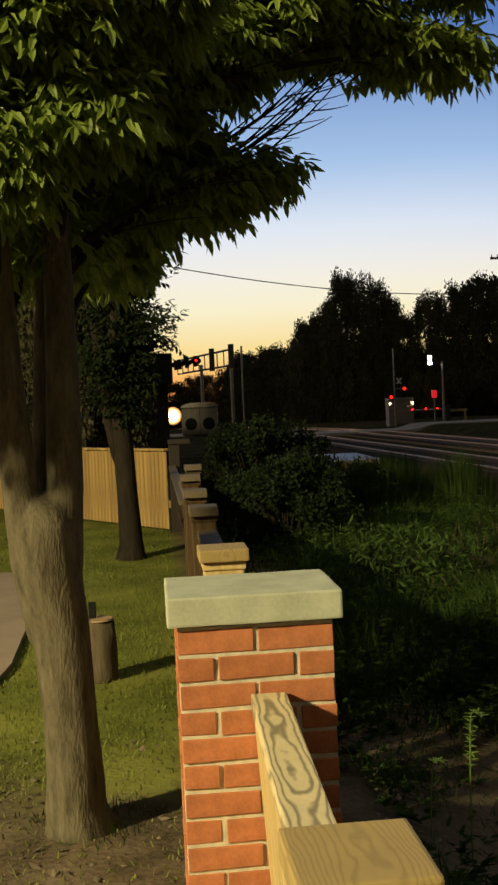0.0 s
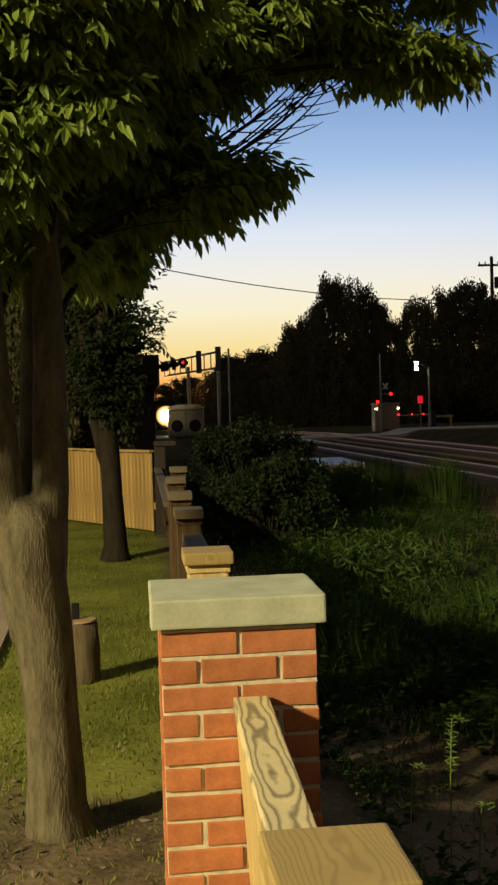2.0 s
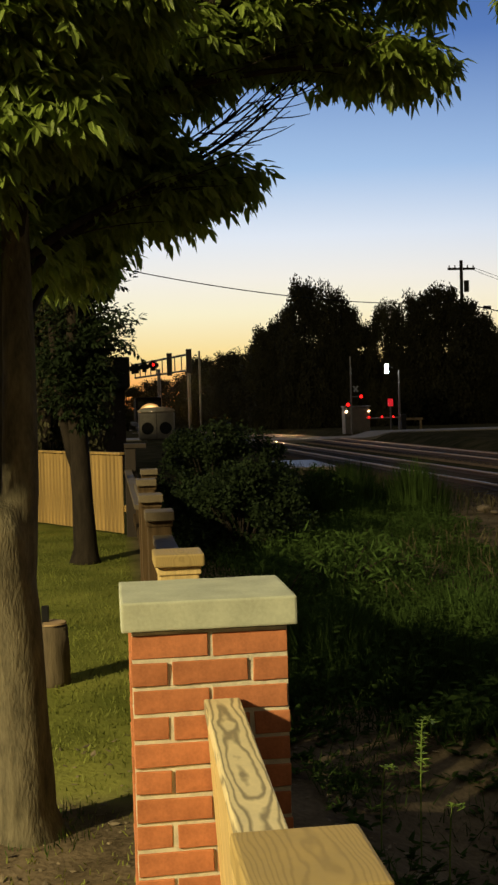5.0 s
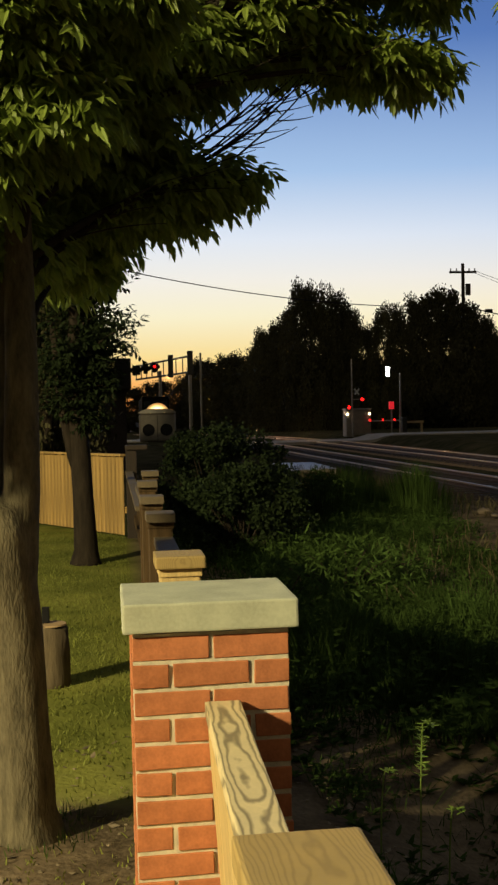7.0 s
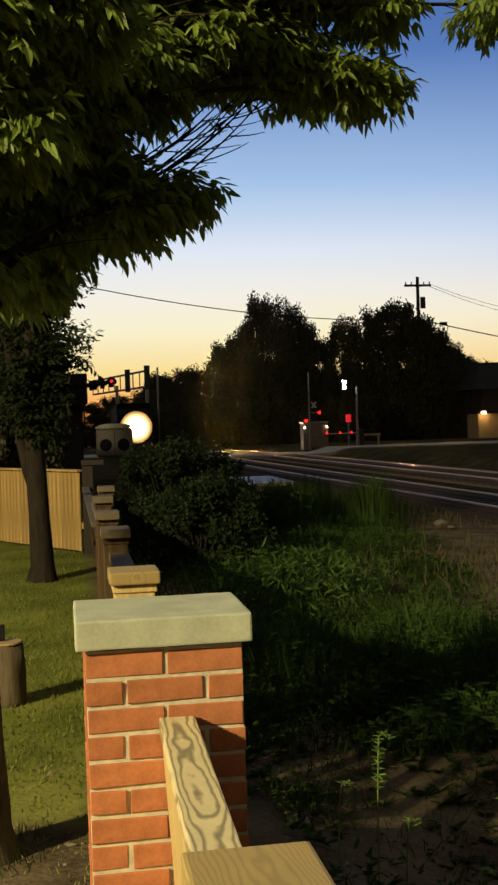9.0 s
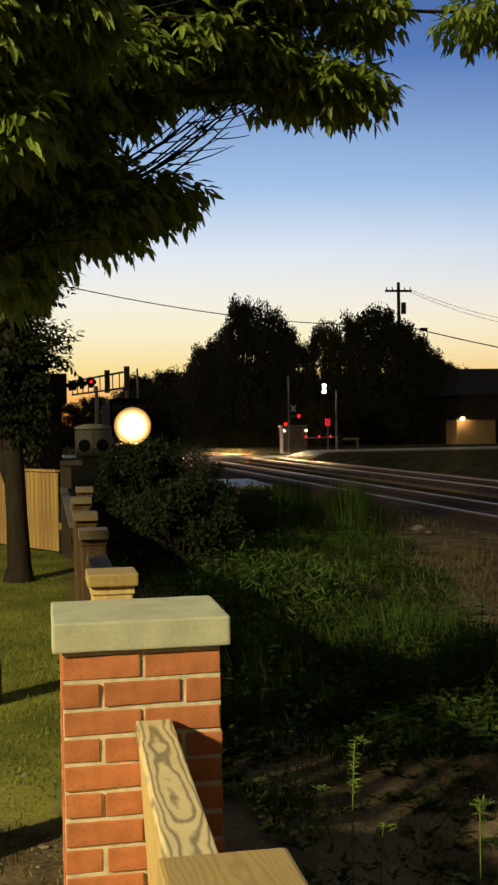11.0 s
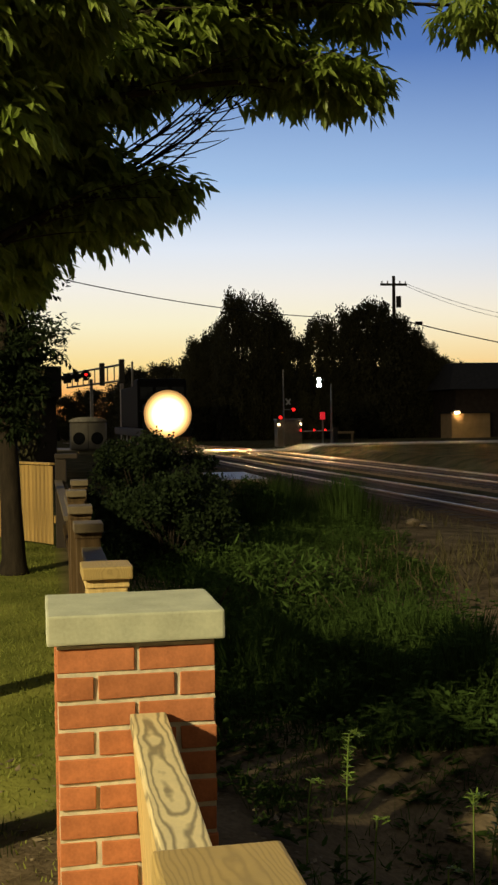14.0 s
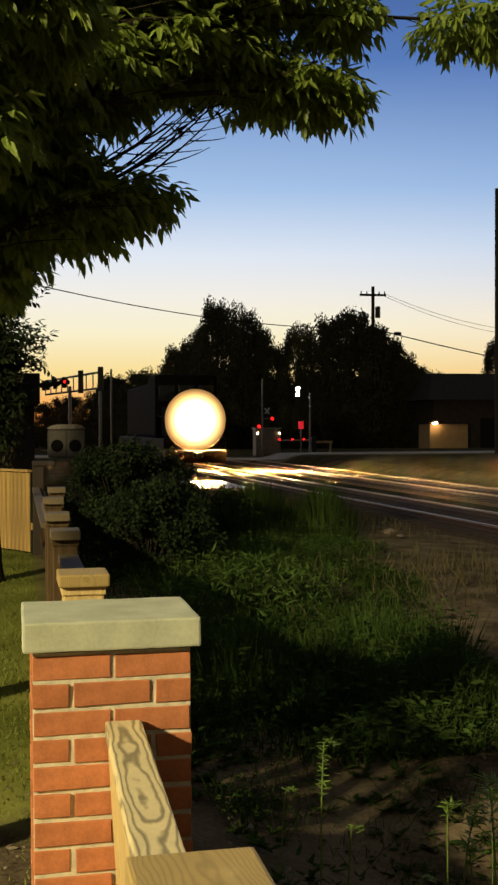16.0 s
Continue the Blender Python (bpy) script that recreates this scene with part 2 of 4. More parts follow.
def ground_material():
    """One sheet: mown grass on the garden side of the fence, bare dirt and litter beyond, dark rough grass far away."""
    m = material("ground_soil", (0.20, 0.152, 0.094), 0.95, dark=0.28, scale=2.4, fine=38, bump=0.8, dist=0.02, spec=0.0)
    nt = m.node_tree
    N, L = nt.nodes.new, nt.links.new
    b = nt.nodes["Principled BSDF"]
    soil = b.inputs["Base Color"].links[0].from_socket
    tc, sep, no = N("ShaderNodeTexCoord"), N("ShaderNodeSeparateXYZ"), N("ShaderNodeTexNoise")
    L(tc.outputs["Object"], sep.inputs[0]), L(tc.outputs["Object"], no.inputs["Vector"])
    no.inputs["Scale"].default_value, no.inputs["Detail"].default_value = 1.3, 4
    lawn = N("ShaderNodeValToRGB")
    lawn.color_ramp.elements[0].color, lawn.color_ramp.elements[1].color = (0.098, 0.112, 0.023, 1), (0.23, 0.235, 0.052, 1)
    lawn.color_ramp.elements[0].position, lawn.color_ramp.elements[1].position = 0.3, 0.7
    L(no.outputs["Fac"], lawn.inputs[0])

    def step(sock, a, c):
        mr = N("ShaderNodeMapRange")
        mr.interpolation_type = "SMOOTHSTEP"
        mr.inputs["From Min"].default_value, mr.inputs["From Max"].default_value = a, c
        L(sock, mr.inputs[0])
        return mr.outputs[0]
    wob = N("ShaderNodeMath")
    wob.operation = "MULTIPLY_ADD"
    wob.inputs[1].default_value = 2.2
    L(no.outputs["Fac"], wob.inputs[0]), L(sep.outputs["Y"], wob.inputs[2])
    mul = N("ShaderNodeMath")
    mul.operation = "MULTIPLY"
    L(step(sep.outputs["X"], 0.15, -0.15), mul.inputs[0]), L(step(wob.outputs[0], 5.6, 6.9), mul.inputs[1])
    rough = N("ShaderNodeValToRGB")
    rough.color_ramp.elements[0].color, rough.color_ramp.elements[1].color = (0.03, 0.03, 0.014, 1), (0.085, 0.066, 0.036, 1)
    rough.color_ramp.elements[0].position, rough.color_ramp.elements[1].position = 0.35, 0.75
    L(no.outputs["Fac"], rough.inputs[0])
    far = N("ShaderNodeMath")
    far.operation = "MAXIMUM"
    L(step(wob.outputs[0], 22.0, 27.0), far.inputs[0]), L(step(sep.outputs["X"], 8.2, 9.5), far.inputs[1])
    m0, mx = N("ShaderNodeMix"), N("ShaderNodeMix")
    m0.data_type = mx.data_type = "RGBA"
    L(far.outputs[0], m0.inputs[0]), L(soil, m0.inputs[6]), L(rough.outputs[0], m0.inputs[7])
    L(mul.outputs[0], mx.inputs[0]), L(m0.outputs[2], mx.inputs[6]), L(lawn.outputs[0], mx.inputs[7])
    L(mx.outputs[2], b.inputs["Base Color"])
    return m


GROUND = ground_material()


# ---- building helpers ----
def mesh_of(bm, name, mat, smooth=False):
    me = bpy.data.meshes.new(name)
    bmesh.ops.recalc_face_normals(bm, faces=bm.faces[:])
    bm.to_mesh(me)
    bm.free()
    me.materials.append(mat)
    if smooth:
        for p in me.polygons:
            p.use_smooth = True
    return me


def thing(name, label, category, at=(0, 0, 0), rz=0, group="", kind=""):
    ob = new(name)
    ob.matrix_basis = pose(*at, 0, 0, rz)
    return tagged(ob, label, category, group, kind)


def part(name, bm, mat, parent, label="", smooth=False):
    me = bm if isinstance(bm, bpy.types.Mesh) else mesh_of(bm, name, mat, smooth)
    ob = new(name, me)
    ob.parent = parent
    return tagged(ob, label)


def solid(name, bm, mat, label, category, at=(0, 0, 0), rz=0, kind="", group="", smooth=False):
    ob = new(name, mesh_of(bm, name, mat, smooth))
    ob.matrix_basis = pose(*at, 0, 0, rz)
    return tagged(ob, label, category, group, kind)


def box(x0, x1, y0, y1, z0, z1, bevel=0.0, bm=None, segs=2, wear=0.0):
    bm = bm or bmesh.new()
    vs = [bm.verts.new((x, y, z)) for x in (x0, x1) for y in (y0, y1) for z in (z0, z1)]
    fs = [bm.faces.new([vs[i] for i in q]) for q in ((0, 1, 3, 2), (4, 6, 7, 5), (0, 4, 5, 1), (2, 3, 7, 6), (0, 2, 6, 4), (1, 5, 7, 3))]
    if bevel:
        es = list({e for f in fs for e in f.edges})
        bmesh.ops.bevel(bm, geom=es, offset=bevel, segments=segs, affect="EDGES", profile=0.6)
    if wear:
        for v in bm.verts:
            v.co += noise.noise_vector(v.co * 40) * wear
    return bm


def tube(points, radii, sides=10, bm=None, rough=0.0, cap=True):
    """A tapered tube along points."""
    bm = bm or bmesh.new()
    rings = []
    pts = [Vector(p) for p in points]
    u = None
    for i, p in enumerate(pts):
        d = (pts[min(i + 1, len(pts) - 1)] - pts[max(i - 1, 0)]).normalized()
        u = (d.orthogonal() if u is None else u - d * u.dot(d)).normalized()
        v = d.cross(u)
        ring = []
        for k in range(sides):
            a = 2 * math.pi * k / sides
            q = u * math.cos(a) + v * math.sin(a)
            r = radii[i] * (1 + rough * noise.noise((p + q * radii[i]) * 9))
            ring.append(bm.verts.new(p + q * r))
        rings.append(ring)
    for a, b in zip(rings, rings[1:]):
        for k in range(sides):
            bm.faces.new((a[k], a[(k + 1) % sides], b[(k + 1) % sides], b[k]))
    if cap:
        bm.faces.new(rings[0][::-1])
        bm.faces.new(rings[-1])
    return bm


def bez(a, b, c, n):
    a, b, c = Vector(a), Vector(b), Vector(c)
    return [a * (1 - t) ** 2 + b * 2 * t * (1 - t) + c * t * t for t in (i / (n - 1) for i in range(n))]


def fall(y):
    """Level by the garden, gently lowered along the line to fit the camera's view."""
    return -0.00364 * max(0.0, min(y, 230.0) - 60.0) ** 1.3


def ease(v, a, b):
    u = max(0.0, min(1.0, (v - a) / (b - a)))
    return u * u * (3 - 2 * u)


def line_x(y):
    """Where the near track's middle runs."""
    return 9.63 - 0.036 * y


TRACK_DROP = 0.36


def rise(x, y):
    """The weedy bank on the railway side of the fence, and a dip added in front of it to hold shade."""
    bank = 0.03 * ease(x, 0.25, 1.05) * (1 - ease(x, 4.0, 5.6)) * (1 - ease(y, 22, 30))
    return bank - 0.34 * ease(x, 0.5, 1.3) * (1 - ease(x, 3.2, 4.2)) * (1 - ease(y, 4.5, 6.0))


def cutting(x, y):
    """The shallow cutting that both tracks lie in: 1 on its floor."""
    u = x - line_x(y)
    return ease(u, -3.6, -2.0) * (1 - ease(u, 6.2, 7.4))


def land(x, y):
    """Height of the ground sheet."""
    z = fall(y) - 0.012 + rise(x, y) - TRACK_DROP * cutting(x, y)
    if abs(x) < 14 and -4 < y < 26:
        z += 0.03 * noise.noise(Vector((x * 0.6, y * 0.6, 3.1)))
    return z


class Leaves:
    """Many small folded leaves in one mesh."""

    def __init__(self):
        self.v, self.f = [], []

    def leaf(self, p, d, n, length, width):
        """A pointed leaf of four faces from p along d, with its face towards n."""
        s = d.cross(n)
        if s.length < 1e-4:
            s = d.orthogonal()
        s.normalize()
        n = s.cross(d).normalized()
        k = len(self.v)
        m1, m2 = p + d * length * 0.36, p + d * length * 0.72 - n * length * 0.05
        self.v += [p, m1 + s * width * 0.5 + n * width * 0.16, m1 - n * width * 0.05, m1 - s * width * 0.5 + n * width * 0.16,
                   m2 + s * width * 0.33, m2 - s * width * 0.33, p + d * length - n * length * 0.14]
        self.f += [(k, k + 2, k + 1), (k, k + 3, k + 2), (k + 1, k + 2, k + 6, k + 4), (k + 2, k + 3, k + 5, k + 6)]

    def blade(self, p, d, width, side):
        k = len(self.v)
        m = p + d * 0.6 + Vector((0, 0, d.length * 0.06))
        self.v += [p - side * width, p + side * width, m + side * width * 0.7, m - side * width * 0.7, p + d]
        self.f += [(k, k + 1, k + 2, k + 3), (k + 3, k + 2, k + 4)]

    def mesh(self, name, mat):
        me = bpy.data.meshes.new(name)
        me.from_pydata([tuple(v) for v in self.v], [], self.f)
        me.materials.append(mat)
        return me


def rv(rng, s=1.0):
    return Vector((rng.gauss(0, s), rng.gauss(0, s), rng.gauss(0, s)))


# ---- ground ----
def build_ground():
    bm = bmesh.new()
    xs = [-900, -300, -120, -50, -25, -12] + [-8 + 0.4 * i for i in range(66)] + [20, 28, 45, 80, 150, 400, 900]
    ys = [-600, -100, -30, -10] + [-4 + 0.4 * i for i in range(76)] + [28 + 4 * i for i in range(20)] + [120, 150, 200, 280, 400, 700, 1500, 3000]
    grid = []
    for y in ys:
        row = []
        for x in xs:
            z = land(x, y)
            row.append(bm.verts.new((x, y, z)))
        grid.append(row)
    for a, b in zip(grid, grid[1:]):
        for i in range(len(a) - 1):
            bm.faces.new((a[i], a[i + 1], b[i + 1], b[i]))
    solid("ground", bm, GROUND, "patchy lawn and bare dirt running off to the horizon", "ground", kind="structure", smooth=True)


build_ground()


def build_pavement():
    """The drive's worn edge runs off slantwise from the lawn."""
    edge = [(-1.74, 11.9), (-1.46, 11.5), (-1.30, 10.2), (-1.24, 8.8), (-1.21, 7.6), (-1.24, 7.0), (-1.36, 6.5), (-1.9, 5.6)]
    outline = [(-6.0, 12.0)] + edge + [(-6.0, 4.0)]
    bm = bmesh.new()
    top = [bm.verts.new((x + 0.03 * noise.noise(Vector((x * 3, y * 3, 0))), y, 0.022)) for x, y in outline]
    low = [bm.verts.new((v.co.x, v.co.y, -0.08)) for v in top]
    bm.faces.new(top), bm.faces.new(low[::-1])
    for i in range(len(top)):
        j = (i + 1) % len(top)
        bm.faces.new((top[i], low[i], low[j], top[j]))
    solid("pavement", bm, PATHWAY, "worn tan concrete drive beside the lawn", "pavement", kind="structure")


build_pavement()


def build_road():
    """The crossing road dips with the cutting to cross the rails on the level."""
    bm = bmesh.new()
    xs = [-40, -20, 0, 2] + [3 + 0.5 * i for i in range(28)] + [18, 24, 40, 60]
    rows = []
    for y in (60.4, 60.45, 64.6, 64.65):
        rows.append([bm.verts.new((x, y, 0.04 - (0.25 if y in (60.4, 64.65) else 0.0) - 0.26 * cutting(x, y))) for x in xs])
    for a, b in zip(rows, rows[1:]):
        for i in range(len(xs) - 1):
            bm.faces.new((a[i], a[i + 1], b[i + 1], b[i]))
    solid("road", bm, ASPHALT, "pale level crossing road over the railway tracks", "road", kind="structure")


build_road()

solid("concrete_pad", box(4.3, 5.5, 28.6, 32.4, -0.2, 0.06, 0.015), material("damp_concrete", (0.34, 0.28, 0.21), 0.36, dark=0.7, scale=3, bump=0.15), "damp concrete pad in the dirt by the track", "concrete pad")


def build_rocks():
    rng = random.Random(77)
    for k in range(7):
        bm = bmesh.new()
        bmesh.ops.create_icosphere(bm, subdivisions=2, radius=0.06 + 0.03 * (k % 3))
        for v in bm.verts:
            v.co = Vector((v.co.x * 1.3, v.co.y, v.co.z * 0.7)) + noise.noise_vector(v.co * 9 + Vector((k * 3.3, 0, 0))) * 0.03
        solid("rock", bm, material("pale_stone", (0.20, 0.155, 0.11), 0.9, scale=8, bump=0.4, spec=0.15), "pale rough stone lying beside the ballast", "rock", (4.7 + rng.uniform(-0.5, 0.7), 16.0 + 0.7 * k + rng.uniform(-0.4, 0.4), 0.03), rng.uniform(0, 360), group="stones by the track")


build_rocks()


# ---- brick pillar ----
def build_pillar():
    p = thing("brick_pillar", "red brick fence pillar with a pale concrete cap", "pillar", (0, 3.02, 0))
    part("core", box(-0.195, 0.195, 0.0050, 0.3150, 0.0, 1.072), MORTAR, p, "pale mortar")
    cap = box(-0.22, 0.22, -0.02, 0.34, 1.078, 1.152, 0.006, segs=2)
    bmesh.ops.subdivide_edges(cap, edges=[e for e in cap.edges if e.calc_length() > 0.05], cuts=6, use_grid_fill=True)
    for v in cap.verts:
        v.co += noise.noise_vector(v.co * 18) * 0.0016
    part("cap", cap, CONCRETE, p, "cast concrete cap with soft edges")
    rng = random.Random(4)
    pitch, h = 0.0684, 0.0568

    def brick_mesh(w, d, k):
        bm = box(-w / 2, w / 2, -d / 2, d / 2, -h / 2, h / 2, 0.0016, segs=1)
        for v in bm.verts:
            v.co += noise.noise_vector(v.co * 30 + Vector((k * 7.1, 0, 0))) * 0.0030
        return mesh_of(bm, "brick", BRICK)
    stretcher = [brick_mesh(0.189, 0.09, k) for k in range(4)]
    half = [brick_mesh(0.089, 0.09, 9 + k) for k in range(3)]
    side = [brick_mesh(0.09, 0.195, 20 + k) for k in range(2)]
    for c in range(16):
        z = 1.036 - c * pitch
        row = [(-0.1, stretcher), (0.1, stretcher)] if c % 2 == 0 else [(-0.152, half), (0.0, stretcher), (0.152, half)]
        for y in (0.045, 0.275):
            for x, kind in row:
                b = part("brick", rng.choice(kind), BRICK, p)
                b.matrix_basis = pose(x + rng.uniform(-.0015, .0015), y + rng.uniform(-.0028, .0028), z + rng.uniform(-.0016, .0016), 0, rng.uniform(-.5, .5), rng.uniform(-.5, .5))
        for x in (-0.155, 0.155):
            b = part("brick", rng.choice(side), BRICK, p)
            b.matrix_basis = pose(x, 0.16, z, 0, 0, rng.uniform(-.4, .4)) @ Matrix.Diagonal((1.0, 0.66, 1.0, 1.0))


build_pillar()


# ---- low board fence ----
POSTS = [1.49, 4.12, 5.58, 6.65, 8.05, 9.35]
low_fence = thing("low_fence", "low pine board fence with square capped posts along the lawn", "fence")


def fence_x(y):
    """The farther posts are shifted towards the railway to fit the camera's view."""
    return -0.02 if y < 2 else -0.012 + 0.05 * max(0.0, min(y, 9.4) - 7.6)


def build_post(y, top, wood, w=0.068):
    p = part("fence_post", box(-w, w, -w, w, -0.1, top - 0.045, 0.006), wood, low_fence, "square pine post" if wood == PINE_SIDE else "square post coloured brown to stand for shade")
    p.matrix_basis = pose(fence_x(y), y, 0, 0, 0, random.uniform(-0.6, 0.6))
    part("collar", box(-w - 0.006, w + 0.006, -w - 0.006, w + 0.006, top - 0.072, top - 0.0435, 0.004), wood, p)
    c = 0.082 if y < 2 else 0.085 if wood == PINE_SIDE else 0.068
    part("cap", box(-c, c, -0.093, 0.093, top - 0.043, top, 0.006), PINE_PALE if wood == PINE_SIDE else SHADE_CAP, p, "flat overhanging board cap")


for i, py in enumerate(POSTS):
    build_post(py, 1.10 if i == 0 else 1.135 if i == 1 else 1.15, PINE_SIDE if i < 2 else SHADE_WOOD, 0.068 if i < 2 else 0.056)


def build_panel(y0, y1, zt=0.90, wood=PINE_SIDE):
    mid = (y0 + y1) / 2
    r = part("top_rail", box(-0.0455, 0.0445, y0 - mid, y1 - mid, -0.038, 0.0, 0.004), PINE if wood == PINE_SIDE else SHADE_CAP, low_fence, "flat pine rail with loose oval grain")
    r.matrix_basis = pose(0.010 if y0 < 3 else 0.0, mid, zt, 0, 0, -1.2 if y0 < 3 else 0)
    n = max(2, round((y1 - y0) / 0.142))
    s = (y1 - y0) / n
    rng = random.Random(int(y0 * 100))
    # farther boards gapped to let some lamp light onto the bank
    gap = 0.003 if y0 < 4 else 0.017
    me = mesh_of(box(-0.012, 0.012, -s / 2 + gap, s / 2 - gap, 0.04, zt - 0.0405, 0.003, segs=1), "board", wood)
    for k in range(n):
        b = part("board", me, wood, low_fence)
        if y0 < 4:  # the near boards are tilted under the rail to fit the camera's view
            b.matrix_basis = pose(-0.006 + rng.uniform(-.002, .002), y0 + s * (k + 0.5), rng.uniform(-.004, 0)) @ pose(0, 0, zt) @ pose(0, 0, 0, 0, -3.2, 0) @ pose(0, 0, -zt)
        else:
            b.matrix_basis = pose(fence_x(y0) + 0.02 + rng.uniform(-.002, .002), y0 + s * (k + 0.5), rng.uniform(-.004, 0))
    part("lower_rail", box(0.05, 0.09, y0, y1, 0.2, 0.29, 0.004), wood, low_fence)


build_panel(1.56, 3.015)
# hidden panel made low so that lamp light reaches the sprigs
build_panel(3.36, 4.05, 0.65)
for a, b in zip(POSTS[1:], POSTS[2:]):
    build_panel(a + 0.07, b - 0.07, 1.04, SHADE_WOOD)
build_panel(9.42, 14.95, 0.86, SHADE_WOOD)


def build_privacy_fence():
    f = thing("privacy_fence", "honey-coloured vertical board fence behind the lawn", "fence", (-0.06, 15.12, 0), 120.8)
    rng = random.Random(8)
    w = 0.098
    for k in range(58):
        h = 1.035 + rng.uniform(-.006, .006)
        b = part("board", box(-w / 2 + 0.0035, w / 2 - 0.0035, -0.009, 0.009, 0.02, h, 0.004, segs=1), FENCE_WOOD, f)
        b.matrix_basis = pose(0.06 + k * w, rng.uniform(-.004, .004), 0, 0, rng.uniform(-.35, .35), 0)
    # stands in for a brick pillar, its shadow put into the dark colour
    q = part("corner_post", box(-0.07, 0.07, -0.07, 0.07, -0.1, 1.13, 0.012), DARK_WOOD, f, "dark corner post in place of a shadowed brick pillar")
    q.matrix_basis = f.matrix_basis.inverted() @ pose(0.035, 15.05, 0)
    part("post_cap", box(-0.075, 0.21, -0.11, 0.11, 1.13, 1.19, 0.01), DARK_WOOD, q)
    part("cap_rail", box(0.0, 5.75, -0.03, 0.05, 1.045, 1.075, 0.004), FENCE_WOOD, f)
    part("back_rail", box(0.0, 5.75, -0.06, -0.015, 0.3, 0.39, 0.004), FENCE_WOOD, f)


build_privacy_fence()


# ---- bollard on the lawn ----
def build_bollard():
    p = thing("timber_bollard", "short round timber bollard standing on the lawn", "bollard", (-0.62, 7.15, 0))
    bm = tube([(0, 0, -0.05), (0, 0, 0.02), (0.002, 0, 0.18), (-0.003, 0, 0.34), (0, 0, 0.352)], [0.118, 0.116, 0.109, 0.106, 0.098], 20, rough=0.05)
    part("log", bm, STUMP, p, smooth=True)
    part("sawn_top", tube([(0, 0, 0.3525), (0, 0, 0.362)], [0.100, 0.094], 20), TAN_WALL, p, "pale sawn top")
    bm = box(-0.05, -0.005, 0.0, 0.03, 0.3625, 0.46, 0.006)
    part("bracket", bm, BLACK, p, "dark upright bracket")


build_bollard()


# ---- the near tree ----
def leafy_twig(lv, p, d, rng, n, length, width, reach):
    """Alternate drooping leaves along a twig of given reach; gives the twig's points."""
    pts = [p]
    for k in range(n):
        d = (d + Vector((0, 0, -0.10)) + rv(rng, 0.12)).normalized()
        p = p + d * reach / n
        pts.append(p)
        sgn = 1 if k % 2 else -1
        side = d.cross(Vector((0, 0, 1)))
        if side.length < 1e-3:
            side = d.orthogonal()
        side.normalize()
        ld = (d * 0.55 + side * sgn * 0.75 + Vector((0, 0, -0.55)) + rv(rng, 0.22)).normalized()
        lv.leaf(p, ld, Vector((0, 0, 1)) + rv(rng, 0.35), length * rng.uniform(0.7, 1.2), width * rng.uniform(0.8, 1.2))
    lv.leaf(p, (d + Vector((0, 0, -0.35))).normalized(), Vector((0, 0, 1)) + rv(rng, 0.3), length, width)
    return pts


def limb(bm, a, b, c, r0, r1, n=9):
    pts = bez(a, b, c, n)
    tube(pts, [r0 + (r1 - r0) * i / (n - 1) for i in range(n)], 7, bm, rough=0.1)
    return pts


# foliage masses: middle and half-widths, metres
OVER_FENCE = [((0.27, 5.5, 2.70), (0.20, 0.35, 0.07)), ((0.05, 5.5, 2.63), (0.27, 0.5, 0.15)), ((1.19, 5.5, 3.22), (0.22, 0.3, 0.09)),
              ((0.95, 5.5, 3.26), (0.24, 0.35, 0.11)), ((0.76, 5.5, 3.36), (0.25, 0.4, 0.12)), ((0.45, 5.4, 3.34), (0.32, 0.5, 0.17)),
              ((0.62, 5.3, 3.62), (0.5, 0.5, 0.18)), ((1.2, 5.4, 3.55), (0.22, 0.35, 0.10)), ((1.98, 5.5, 3.60), (0.3, 0.3, 0.07))]
INNER = [((-0.15, 5.4, 2.85), (0.28, 0.5, 0.15)), ((-0.6, 5.4, 2.88), (0.4, 0.5, 0.2)), ((-0.78, 4.32, 2.55), (0.28, 0.2, 0.26)), ((-0.45, 4.4, 2.72), (0.25, 0.25, 0.2)),
         ((-0.9, 4.3, 3.0), (0.3, 0.3, 0.3)), ((-0.72, 5.0, 2.32), (0.35, 0.35, 0.14)), ((-0.3, 5.5, 2.6), (0.4, 0.6, 0.22)), ((-0.75, 5.3, 2.65), (0.4, 0.6, 0.28)), ((0.1, 5.3, 3.18), (0.33, 0.5, 0.18)),
         ((-0.3, 5.2, 3.05), (0.4, 0.6, 0.24)), ((-0.75, 5.1, 3.1), (0.4, 0.6, 0.28)), ((0.0, 5.3, 3.6), (0.5, 0.6, 0.22)),
         ((-0.6, 5.2, 3.6), (0.5, 0.6, 0.28)), ((-0.55, 4.25, 3.05), (0.32, 0.3, 0.24)), ((-0.2, 4.4, 3.15), (0.28, 0.3, 0.2)), ((-0.45, 5.9, 2.38), (0.33, 0.4, 0.13))]
# unseen clumps, added only to keep the street light off the trunk
SHADE_CLUMPS = [((-1.75, 3.84, 2.42), (0.35, 0.24, 0.5)), ((-1.25, 4.2, 2.15), (0.33, 0.2, 0.46))]


